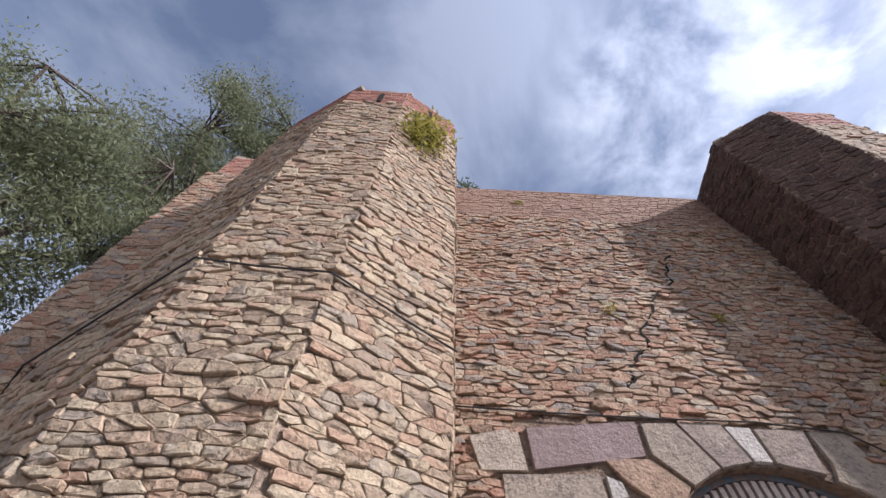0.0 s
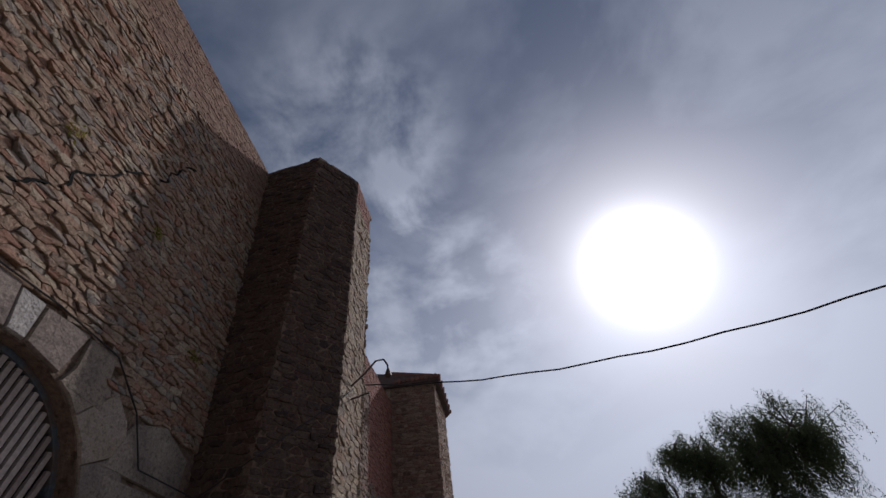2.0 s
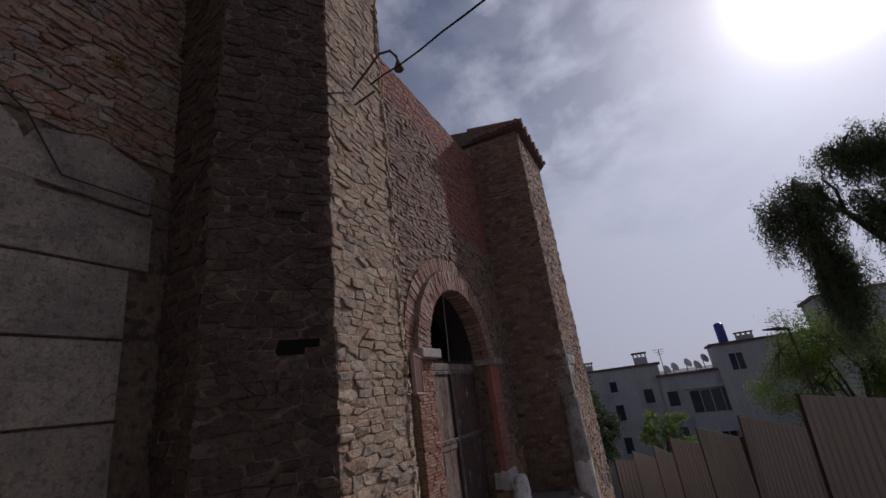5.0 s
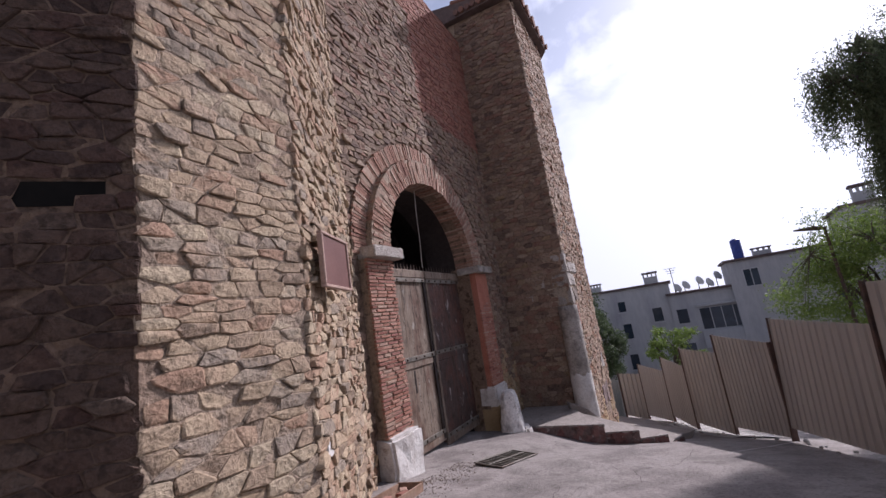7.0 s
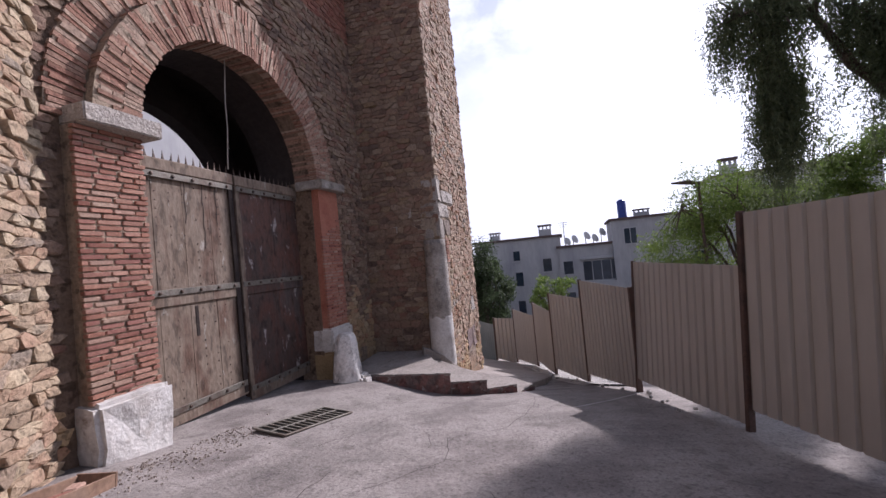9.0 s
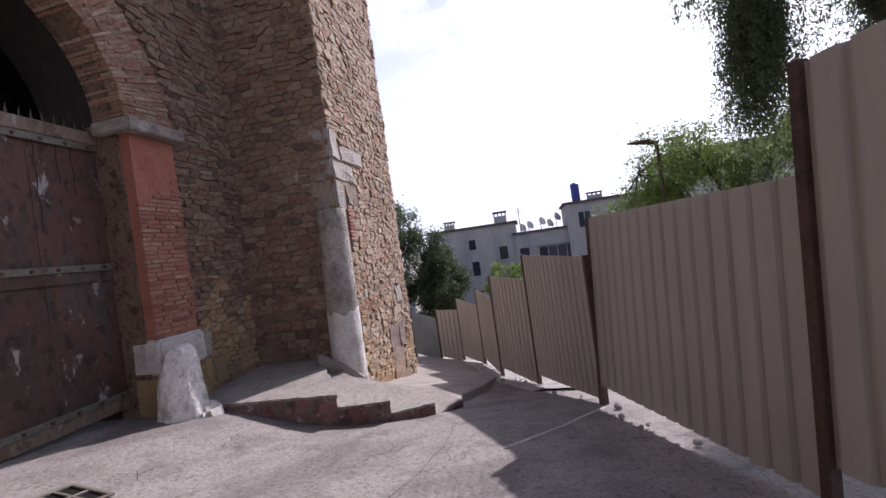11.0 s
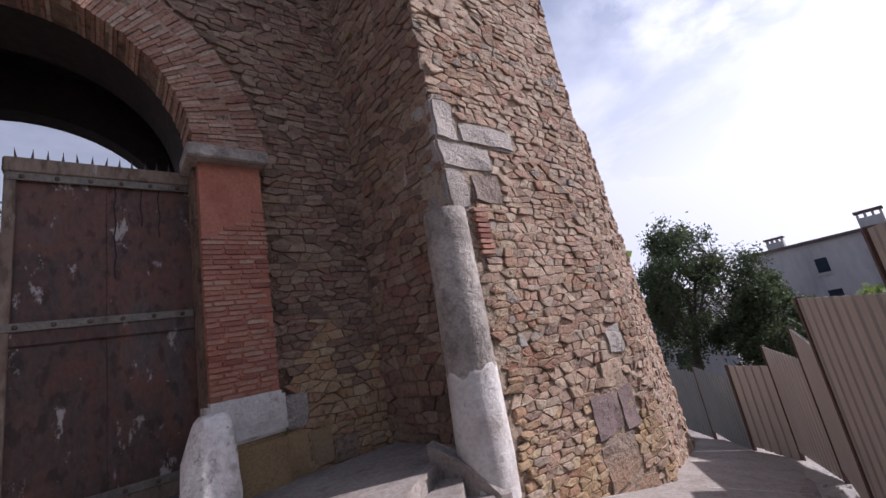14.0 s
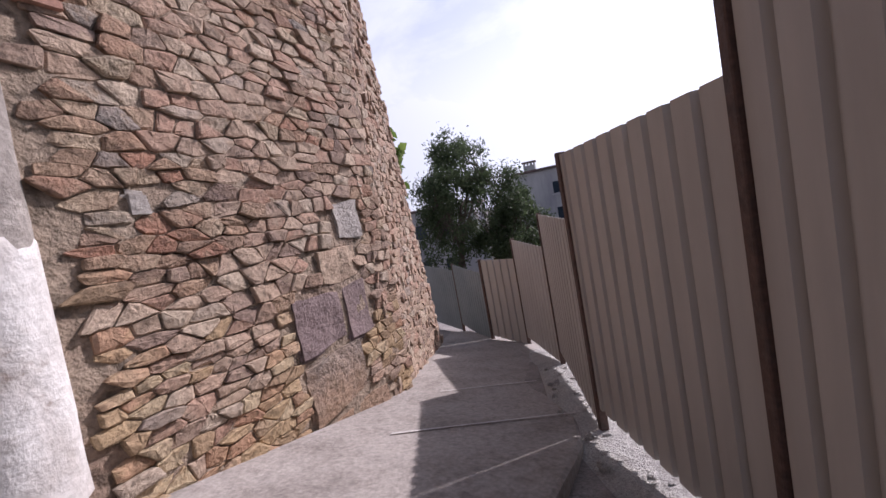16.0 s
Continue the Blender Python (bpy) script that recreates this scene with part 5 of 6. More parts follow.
POSTS = [(-8.4, -7.6), (-5.6, -7.0), (-2.8, -6.4), (0.1, -5.9), (2.9, -5.4), (4.8, -4.95), (7.0, -4.4), (9.2, -3.92), (10.4, -3.66), (11.5, -3.5), (14.28, -2.78), (17.3, -2.1), (20.02, -1.3), (21.75, -0.44), (24.3, 0.27), (26.5, 1.3), (26.95, 2.25), (29.2, 3.88), (31.5, 6.0)]
TOPS = [4.4, 3.85, 3.3, 2.75, 2.2, 1.63, 1.0, 0.63, 0.42, -0.12, -0.7, -1.18, -1.65, -2.2, -2.7, -3.1, -3.4, -3.58]
for k, (p, q) in enumerate(zip(POSTS, POSTS[1:])):
    L = math.hypot(q[0] - p[0], q[1] - p[1])
    t = tagged(new("fence_panel"), "beige corrugated steel hoarding panel with a dark post" if k < 16 else "bluish corrugated steel hoarding panel", "fence panel", "site hoarding")
    gz = ground_z(*q)
    gp = ground_z(*p)
    t.matrix_world = pose(p[0], p[1], gp, 0, 0, math.degrees(math.atan2(q[1] - p[1], q[0] - p[0]))) @ pose(0, 0, 0, 3.6 if k < 11 else 0) @ pose(0, 0, -gp)
    top = TOPS[k]
    sheet = corrugated(0.04, L - 0.04, 0, 1)
    for i, v in enumerate(sheet.v):
        low = gp + 0.05 + (gz - gp + 0.2) * v.x / L
        sheet.v[i] = Vector((v.x, v.y, top if v.z > 0.5 else low))
    part("sheet", sheet, SHEET if k < 16 else SHEET_BLUE, t)
    part("post", Build().box((L - 0.045, -0.02, gz - 0.3), (L + 0.02, 0.055, top + 0.02), 0.006), SHEET_EDGE, t, "dark rusty steel post")
    if k == 11:
        part("post", Build().box((-0.045, -0.02, gp - 0.3), (0.02, 0.055, top + 0.02), 0.006), SHEET_EDGE, t, "dark rusty steel post")
    for z in (0.4, 1.4):
        part("rail", Build().tube([(0, -0.045, top - z), (L, -0.045, top - z)], 0.02, 6), SHEET_EDGE, t)


# ---- small things by the second gate ----
def drain_grate():
    t = thing("drain_grate", "rusty slotted iron drain grate set in the lane", "drain")
    o = Vector((13.3, 2.5, ground_z(13.3, 2.5)))
    d = Vector((14.58, 2.28, ground_z(14.58, 2.28) + 0.008)) - o
    side = Vector((13.4, 3.08, ground_z(13.4, 3.08) + 0.022)) - o
    ex = d.normalized()
    ez = ex.cross(side).normalized()
    ey = ez.cross(ex)
    m = Matrix(((ex.x, ey.x, ez.x, o.x), (ex.y, ey.y, ez.y, o.y), (ex.z, ey.z, ez.z, o.z + 0.012), (0, 0, 0, 1)))
    part("pit", Build().box((0.02, 0.02, -0.004), (1.28, 0.56, 0.0), 0, m), VOID, t)
    for lo, hi in (((0, 0, 0), (1.3, 0.04, 0.02)), ((0, 0.55, 0), (1.3, 0.59, 0.02)), ((0, 0.04, 0), (0.04, 0.55, 0.02)), ((1.26, 0.04, 0), (1.3, 0.55, 0.02)), ((0.63, 0.04, 0), (0.68, 0.55, 0.02)), ((0.04, 0.28, 0.001), (1.26, 0.31, 0.019))):
        part("frame_bar", Build().box(lo, hi, 0.004, m), STRAP, t)
    for k in range(11):
        x = 0.13 + 0.1 * k
        if abs(x - 0.63) > 0.04:
            part("bar", Build().box((x, 0.04, 0.002), (x + 0.03, 0.55, 0.017), 0.003, m), STRAP, t)


drain_grate()

plaque = thing("wall_plaque", "framed brown information plaque on the stone wall", "plaque")
pm = Matrix.Translation((9.93, 2.72, 0)) @ Matrix.Rotation(radians(21), 4, "Z")
part("panel", Build().box((-0.34, -0.12, 0.75), (0.34, -0.09, 1.29), 0.01, pm), PLAQUE, plaque)
for lo, hi in (((-0.37, -0.14, 0.72), (0.37, -0.08, 0.752)), ((-0.37, -0.14, 1.288), (0.37, -0.08, 1.32)), ((-0.37, -0.14, 0.752), (-0.338, -0.08, 1.288)), ((0.338, -0.14, 0.752), (0.37, -0.08, 1.288))):
    part("frame", Build().box(lo, hi, 0.006, pm), PLAQUE_RIM, plaque)
lines = Build()
for k in range(9):
    lines.box((-0.28, -0.1207, 1.222 - 0.048 * k), (0.26 - 0.1 * (k % 3 == 2), -0.1203, 1.225 - 0.048 * k), 0, pm)
part("text_line", lines, PLAQUE, plaque, "rows of small unreadable lettering")
for x in (-0.25, 0.22):
    part("bracket", Build().box((x, -0.09, 1.0), (x + 0.04, 0.2, 1.04), 0, pm), IRON, plaque)

box = thing("wooden_trough", "shallow raw wooden box on the ground by the wall", "box")
bz = ground_z(11.2, 3.14)
bm_ = Matrix.Translation((11.2, 3.14, bz + 0.05)) @ Matrix.Rotation(0.2, 4, "Z") @ Matrix.Rotation(0.155, 4, "Y")
for lo, hi in (((-0.5, -0.17, -0.06), (0.5, 0.17, -0.02)), ((-0.5, -0.195, -0.06), (0.5, -0.17, 0.06)), ((-0.5, 0.17, -0.06), (0.5, 0.195, 0.06)), ((-0.525, -0.195, -0.06), (-0.5, 0.195, 0.06)), ((0.5, -0.195, -0.06), (0.525, 0.195, 0.07))):
    part("board", Build().box(lo, hi, 0.004, bm_), PLANTER, box)
for k, (x, y, turn) in enumerate(((0.33, 0.03, 0.5), (0.12, -0.06, -0.3), (-0.16, 0.05, 0.2))):
    scrap = Build().box((-0.1, -0.055, -0.02), (0.1, 0.055, 0.03), 0.012, bm_ @ Matrix.Translation((x, y, 0)) @ Matrix.Rotation(turn, 4, "Z"))
    tagged(scrap.out("broken_brick", BRICK), "broken red brick lying in a wooden box", "brick", "bricks in the box")

# loose rubble at the foot of the pier
grit = random.Random(8)
for k in range(45):
    x, y = 12.5 + grit.gauss(0, 0.75), 3.15 + grit.gauss(0, 0.28)
    s = grit.uniform(0.008, 0.02)
    v, f = STONES[k % 36]
    me = bpy.data.meshes.new("pebble")
    me.from_pydata([(a * s * 2, b * s * 1.6, max(c, -0.3) * s * 0.7) for a, b, c in v], [], f)
    me.materials.append(GRIT)
    ob = new("pebble", me)
    ob.matrix_basis = pose(x, min(y, 3.45), ground_z(x, min(y, 3.45)) + s * 0.2, 0, 0, grit.uniform(0, 360))
    tagged(ob, "small loose stone fallen from the wall", "stone", "loose rubble")

debris = Build()
for k in range(900):
    x = grit.uniform(10.4, 13.6)
    y = min(2.5 + 0.6 * (x - 9.4), 3.5) - abs(grit.gauss(0, 0.34)) - 0.05
    y = min(y, 3.65 if x > 12.0 else 2.7 + 0.6 * (x - 10.6))
    q = grit.uniform(0.004, 0.013)
    v, f = STONES[k % 60]
    debris.add([(a * q * 2, b * q * 1.6, max(c, -0.3) * q * 0.8) for a, b, c in v], f, pose(x, y, ground_z(x, y) + q * 0.2, 0, 0, grit.uniform(0, 360)))
tagged(debris.out("mortar_debris", GRIT), "crumbled mortar and grit at the wall foot", "debris", "", "stuff")

# gravel strip and loose stones under the hoarding
verge = Build()
vx = [19.2 + 0.3 * k for k in range(28)]
rows_ = []
for x in vx:
    y = float(np.interp(x, [p[0] for p in POSTS], [p[1] for p in POSTS]))
    rows_.append([(x, y + o, ground_z(x, y + o) + h + 0.012 * noise.noise((x * 5, o * 9, 0))) for o, h in ((-0.8, 0.03), (-0.2, 0.05), (0.2, 0.045), (0.42, 0.006))])
for r_ in rows_:
    verge.v += [Vector(p) for p in r_]
verge.f = [(4 * k + j, 4 * k + 4 + j, 4 * k + 5 + j, 4 * k + 1 + j) for k in range(len(vx) - 1) for j in range(3)]
structure(verge.out("pavement_verge", GRAVEL), "rough pale concrete strip under the hoarding", "verge")
for k in range(40):
    x = grit.uniform(15, 24)
    y = float(np.interp(x, [p[0] for p in POSTS], [p[1] for p in POSTS])) + grit.uniform(0.0, 0.35)
    s = grit.uniform(0.015, 0.05)
    v, f = STONES[(k * 5) % 36]
    me = bpy.data.meshes.new("pebble")
    me.from_pydata([(a * s * 2, b * s * 1.6, max(c, -0.3) * s * 0.8) for a, b, c in v], [], f)
    me.materials.append(GRAVEL)
    ob = new("pebble", me)
    ob.matrix_basis = pose(x, y, ground_z(x, y) + 0.03, 0, 0, grit.uniform(0, 360))
    tagged(ob, "pale loose stone beside the hoarding", "stone", "loose rubble")

draped("road_joint_1", [(15.6, -0.9), (16.3, -1.5), (17.05, -2.05)], 0.05, 0.006, PAINT_LINE, "pale joint across the lane", "line")
for k, pts in enumerate(([(13.0, 2.0), (13.8, 1.6), (14.6, 1.75), (15.6, 1.3), (16.5, 1.1)], [(12.0, 0.8), (12.9, 0.3), (13.6, 0.5), (14.2, -0.1), (15.4, -0.3), (16.6, -0.2)], [(14.8, 2.6), (15.6, 2.2), (16.2, 2.4)], [(15.0, 0.6), (15.9, 0.2), (16.8, -0.5), (17.3, -1.2)], [(10.2, 2.0), (11.4, 1.2), (12.4, 1.3)], [(17.2, -0.9), (18.1, -0.8), (18.9, -0.5)])):
    jag = []
    for i, (p, q) in enumerate(zip(pts, pts[1:])):
        for s in range(5):
            w = s / 5
            jag.append((p[0] + (q[0] - p[0]) * w + grit.uniform(-0.05, 0.05), p[1] + (q[1] - p[1]) * w + grit.uniform(-0.05, 0.05)))
    jag.append(pts[-1])
    draped("road_crack_%d" % (k + 1), jag, 0.011, 0.004, CRACK, "thin dark crack in the concrete", "crack")

for k in range(16):
    x, y = grit.uniform(10.5, 17.0), grit.uniform(-1.5, 2.6)
    a = grit.uniform(0, 6.28)
    line = [(x, y)]
    for i in range(grit.randint(6, 14)):
        a += grit.gauss(0, 0.5)
        nx_, ny_ = line[-1][0] + 0.13 * math.cos(a), line[-1][1] + 0.13 * math.sin(a)
        if not (ny_ < 2.8 and nx_ < 16.8):
            break
        line.append((nx_, ny_))
    if len(line) > 3:
        draped("road_crack_%d" % (k + 7), line, 0.007, 0.004, CRACK, "hairline crack in the worn concrete", "crack")

# ---- cables, bracket lamp, plants on the masonry ----
lampthing = thing("bracket_lamp", "small dark lamp on a bent wall bracket", "lamp")
part("arm", Build().tube([(8.55, 2.5, 5.45), (8.6, 2.2, 5.75), (8.68, 2.0, 6.05), (8.78, 1.85, 6.12), (8.86, 1.78, 6.02), (8.88, 1.77, 5.9)], 0.022, 6), IRON, lampthing)
part("shade", Build().tube([(8.88, 1.77, 5.93), (8.88, 1.77, 5.86), (8.88, 1.77, 5.76), (8.88, 1.77, 5.74)], [0.03, 0.055, 0.085, 0.06], 10), IRON, lampthing)
part("stay", Build().tube([(8.6, 2.5, 5.2), (8.62, 2.1, 5.3)], 0.018, 6), IRON, lampthing)


def cable(points, radius, label, sag=0.0):
    tagged(Build().tube(points, radius, 5).out("cable", CABLE), label, "cable")


span = []
a_, b_ = Vector((8.65, 2.2, 5.5)), Vector((0.84, -14.0, 5.45))
for k in range(41):
    q = k / 40
    p_ = a_.lerp(b_, q)
    span.append((p_.x, p_.y, p_.z - 6.9 * q * (1 - q) + 0.015 * math.sin(k * 1.9)))
cable(span, 0.013, "black overhead cable sagging across the lane")
pole = thing("utility_pole", "plain wooden utility pole beyond the hoarding", "pole")
part("pole", Build().tube([(0.84, -14.1, ground_z(0.84, -14.1) - 0.3), (0.84, -14.1, 5.8)], [0.14, 0.09], 10), BARK, pole)
cable([(-4.85, 4.35, 3.3), (-3.92, 3.24, 3.9), (-3.1, 2.78, 4.3), (-2.42, 2.4, 4.62), (-1.8, 2.42, 4.56), (-1.06, 2.42, 4.52), (-0.4, 2.84, 4.4), (0.2, 3.2, 4.3)], 0.012, "black cable draped round the tower")
cable([(0.22, 4.36, 4.49), (1.4, 4.36, 4.46), (2.6, 4.36, 4.45), (3.9, 4.36, 4.47), (4.9, 4.35, 4.38), (5.5, 4.31, 3.9), (5.85, 4.26, 3.3), (6.9, 4.1, 3.2), (6.8, 3.3, 3.6), (7.9, 2.42, 4.9), (8.55, 2.42, 5.4)], 0.011, "black cable along the recessed wall")


def leaves(b, centre, count, spread, size, r, droop=0.0, slim=0.35):
    for _ in range(count):
        p = Vector(centre) + Vector((r.gauss(0, spread[0]), r.gauss(0, spread[1]), r.gauss(0, spread[2])))
        d = Vector((r.gauss(0, 1), r.gauss(0, 1), r.gauss(0, 1) - droop)).normalized()
        s = d.cross(Vector((r.gauss(0, 1), r.gauss(0, 1), r.gauss(0, 1)))).normalized()
        q = size * r.uniform(0.6, 1.3)
        n = len(b.v)
        b.v += [p, p + d * q * 0.5 + s * q * slim * 0.5, p + d * q, p + d * q * 0.5 - s * q * slim * 0.5]
        b.f.append((n, n + 1, n + 2, n + 3))


r_ = random.Random(21)
weed = Build()
for k in range(90):
    leaves(weed, (-0.55 + r_.gauss(0, 0.22), 2.66 + r_.gauss(0, 0.08), 9.6 + r_.gauss(0, 0.36)), 16, (0.09, 0.06, 0.1), 0.14, r_, 0.4)
tagged(weed.out("wall_weed", LEAF_YELLOW), "yellowing weed growing out of the tower wall", "plant")
tuft = Build()
for k in range(30):
    leaves(tuft, (0.5 + r_.gauss(0, 0.22), 5.2, 12.25 + r_.gauss(0, 0.25)), 14, (0.12, 0.12, 0.12), 0.13, r_)
tagged(tuft.out("wall_shrub", LEAF), "small green shrub on top of the wall", "plant")
for x, z in ((1.9, 11.0), (4.6, 6.5), (6.2, 5.2), (2.8, 6.6)):
    tuft = Build()
    for k in range(5):
        leaves(tuft, (x + r_.gauss(0, 0.05), leaning(z) - 0.07, z + r_.gauss(0, 0.04)), 12, (0.04, 0.02, 0.05), 0.07, r_)
    tagged(tuft.out("wall_weed", LEAF_YELLOW), "tiny weed rooted in a mortar joint", "plant")


# ---- trees ----
def tree(base, height, crown, label, mat, seed, name="tree", clumps=60, leaf=0.22, per=70, trunk=0.22, slim=0.35):
    """crown: centre and radii. Limbs run to the clumps of leaves."""
    r = random.Random(seed)
    t = thing(name, label, "tree")
    wood = Build()
    base = Vector(base)
    centre, radii = Vector(crown[0]), crown[1]
    fork = base.lerp(centre, 0.55) + Vector((r.uniform(-0.3, 0.3), r.uniform(-0.3, 0.3), 0))
    wood.tube([base - Vector((0, 0, 0.4)), base.lerp(fork, 0.5) + Vector((r.uniform(-0.25, 0.25), r.uniform(-0.2, 0.2), 0)), fork], [trunk * 1.25, trunk, trunk * 0.8], 8)
    crown_b = Build()
    knots = []
    for k in range(7):
        a = 2 * math.pi * k / 7 + r.uniform(-0.3, 0.3)
        tip = centre + Vector((radii[0] * 0.6 * math.cos(a), radii[1] * 0.6 * math.sin(a), radii[2] * r.uniform(-0.1, 0.6)))
        mid = fork.lerp(tip, 0.5) + Vector((r.uniform(-0.5, 0.5), r.uniform(-0.5, 0.5), radii[2] * 0.22))
        wood.tube([fork, mid, tip], [trunk * 0.5, trunk * 0.32, trunk * 0.12], 6)
        knots += [mid, tip]
    for k in range(clumps):
        d = Vector((r.gauss(0, 1), r.gauss(0, 1), r.gauss(0.25, 1))).normalized()
        q = r.uniform(0.45, 1.0) ** 0.6
        bump = 0.85 + 0.55 * noise.noise(d * 1.7 + Vector((seed, 0, 0)))
        p = centre + Vector((d.x * radii[0], d.y * radii[1], d.z * radii[2])) * q * bump
        knot = min(knots, key=lambda c: (c - p).length)
        wood.tube([knot, knot.lerp(p, 0.5) + Vector((0, 0, 0.15)), p], [trunk * 0.12, trunk * 0.08, trunk * 0.03], 4, False)
        leaves(crown_b, p, per, (radii[0] * 0.085, radii[1] * 0.085, radii[2] * 0.065), leaf, r, 0.3, slim)
    part("trunk", wood, BARK, t)
    part("crown", crown_b, mat, t)
    return t


def pepper_tree(base, fork, lobes, label, seed, trunk=0.3, leaf=0.115):
    """A weeping tree: arching limbs run to each lobe of the crown, and leafy strands hang from their twigs.
    lobes: centre, radii, number of sprays, longest strand; one with strands past two metres hangs from the limbs before it."""
    r = random.Random(seed)
    t = thing("tree", label, "tree")
    wood, crown_b = Build(), Build()
    base, fork = Vector(base), Vector(fork)
    bend = base.lerp(fork, 0.5) + Vector((r.uniform(-0.3, 0.3), r.uniform(-0.3, 0.3), 0))
    wood.tube([base - Vector((0, 0, 0.4)), base.lerp(bend, 0.5), bend, fork], [trunk * 1.3, trunk * 1.05, trunk * 0.95, trunk * 0.8], 9)
    arms = []
    for centre, radii, sprays, longest in lobes:
        centre = Vector(centre)
        if longest <= 2:
            arms = []
            span = (centre - fork).length
            elbow = fork.lerp(centre, 0.4) + Vector((r.uniform(-0.3, 0.3), r.uniform(-0.3, 0.3), 0.1 * span))
            crook = fork.lerp(centre, 0.72) + Vector((r.uniform(-0.3, 0.3), r.uniform(-0.3, 0.3), 0.13 * span))
            wood.tube([fork, fork.lerp(elbow, 0.5) + Vector((0, 0, 0.04 * span)), elbow, crook], [trunk * 0.6, trunk * 0.5, trunk * 0.42, trunk * 0.28], 7)
            for k in range(4):
                end = centre + Vector((r.uniform(-0.6, 0.6) * radii[0], r.uniform(-0.6, 0.6) * radii[1], r.uniform(-0.1, 0.5) * radii[2]))
                turn = crook.lerp(end, 0.5) + Vector((r.uniform(-0.2, 0.2), r.uniform(-0.2, 0.2), 0.15))
                wood.tube([crook, turn, end], [trunk * 0.22, trunk * 0.14, trunk * 0.06], 6)
                arms += [turn, end]
        for k in range(sprays):
            d = Vector((r.gauss(0, 1), r.gauss(0, 1), r.gauss(0.35, 0.9))).normalized()
            bump = 0.78 + 0.75 * noise.noise(d * 2.1 + Vector((seed, centre.y, 0)))
            q = r.uniform(0.5, 1.0) * bump
            p = centre + Vector((d.x * radii[0], d.y * radii[1], d.z * radii[2])) * q
            arm = min(arms, key=lambda c: (c - p).length)
            mid = arm.lerp(p, 0.55) + Vector((r.uniform(-0.1, 0.1), r.uniform(-0.1, 0.1), 0.22))
            wood.tube([arm, mid, p], [trunk * 0.11, trunk * 0.07, trunk * 0.03], 4, False)
            for s in range(15):
                o = mid.lerp(p, r.uniform(0.2, 1.1)) + Vector((r.gauss(0, 0.2), r.gauss(0, 0.2), r.gauss(0, 0.14)))
                n = int(r.uniform(0.25, 1.0) ** 1.4 * longest / 0.09) + 2
                sway = Vector((r.uniform(-0.018, 0.018), r.uniform(-0.018, 0.018), 0))
                curl = Vector((r.uniform(-0.1, 0.1), r.uniform(-0.1, 0.1), 0.05))
                for j in range(n):
                    at = o + sway * j + curl * (1 - math.exp(-j / 2)) + Vector((0, 0, -0.09 * j))
                    leaves(crown_b, at, 3, (0.045, 0.045, 0.05), leaf, r, 1.3, 0.24)
    part("trunk", wood, BARK, t)
    part("crown", crown_b, LEAF, t)


def gz_(x, y):
    return ground_z(x, y)


pepper_tree((22.0, -9.9, gz_(22.0, -9.9)), (21.7, -9.7, 1.6), [((21.3, -6.2, 5.0), (1.4, 1.4, 1.7), 52, 1.5), ((21.3, -6.6, 2.7), (0.6, 0.6, 1.6), 34, 2.6), ((21.3, -8.5, 4.6), (1.0, 1.0, 1.4), 30, 1.8), ((21.3, -9.6, 3.0), (1.2, 1.2, 1.5), 40, 2.2), ((21.2, -8.8, 6.3), (1.4, 1.8, 1.3), 60, 1.2), ((20.9, -12.2, 6.1), (2.3, 3.2, 2.5), 150, 1.7), ((21.0, -11.4, 3.4), (1.8, 2.2, 1.8), 70, 1.8)], "broad weeping pepper tree with arching dark limbs", 31)
pepper_tree((13.6, -17.6, gz_(13.6, -17.6)), (14.0, -17.5, 3.2), [((16.5, -17.2, 5.6), (2.4, 2.4, 2.1), 80, 1.3), ((13.4, -17.4, 5.4), (2.2, 2.4, 1.8), 55, 1.2)], "airy pepper tree with a bare leaning limb", 41, 0.26)
tree((27.5, -8.0, gz_(27.5, -8)), 5, ((26.8, -7.3, -0.6), (2.6, 3.3, 3.0)), "bright green bushy tree behind the hoarding", LEAF_BRIGHT, 43, clumps=190, leaf=0.13, per=180, trunk=0.15)
tree((27.6, -12.0, gz_(27.6, -12.0)), 7, ((27.0, -11.9, 1.0), (2.2, 2.5, 2.4)), "bright green bushy tree beside the pepper tree", LEAF_BRIGHT, 45, clumps=150, leaf=0.14, per=150, trunk=0.15)
tree((48, 11.5, gz_(48, 11.5)), 12, ((49, 10.8, -1.5), (4.2, 4.2, 5.6)), "dark dense tree in front of the flats", LEAF_DARK, 47, clumps=190, leaf=0.3, per=140, trunk=0.3)
tree((50, 7.0, gz_(50, 7)), 9, ((50.5, 6.8, -4.2), (3.6, 3.0, 4.4)), "dark green tree below the flats", LEAF_DARK, 53, clumps=130, leaf=0.3, per=140, trunk=0.25)
tree((44, 0.2, gz_(44, 0.2)), 5, ((44, 0.2, -4.3), (2.2, 2.2, 1.9)), "rounded bright green garden tree", LEAF_BRIGHT, 59, clumps=50, leaf=0.3, per=60, trunk=0.15)
tree((29, 6.2, gz_(29, 6.2)), 7, ((29, 6.0, 0.2), (1.6, 1.3, 1.5)), "young fig with large bright leaves by the tower", LEAF_BRIGHT, 61, clumps=22, leaf=0.34, per=22, trunk=0.1, slim=0.7)
tree((-12.5, 9.0, 2.0), 22, ((-10.2, 8.8, 19.6), (4.9, 4.2, 6.6)), "tall grey-green tree rising behind the west wall", LEAF_PALE, 67, clumps=230, leaf=0.17, per=300, trunk=0.45)
tree((-14.5, 6.0, 2.0), 16, ((-12.5, 5.6, 10.5), (4.8, 4.6, 7.0)), "broad tree with dense olive-green foliage", LEAF_PALE, 71, clumps=230, leaf=0.16, per=300, trunk=0.4)
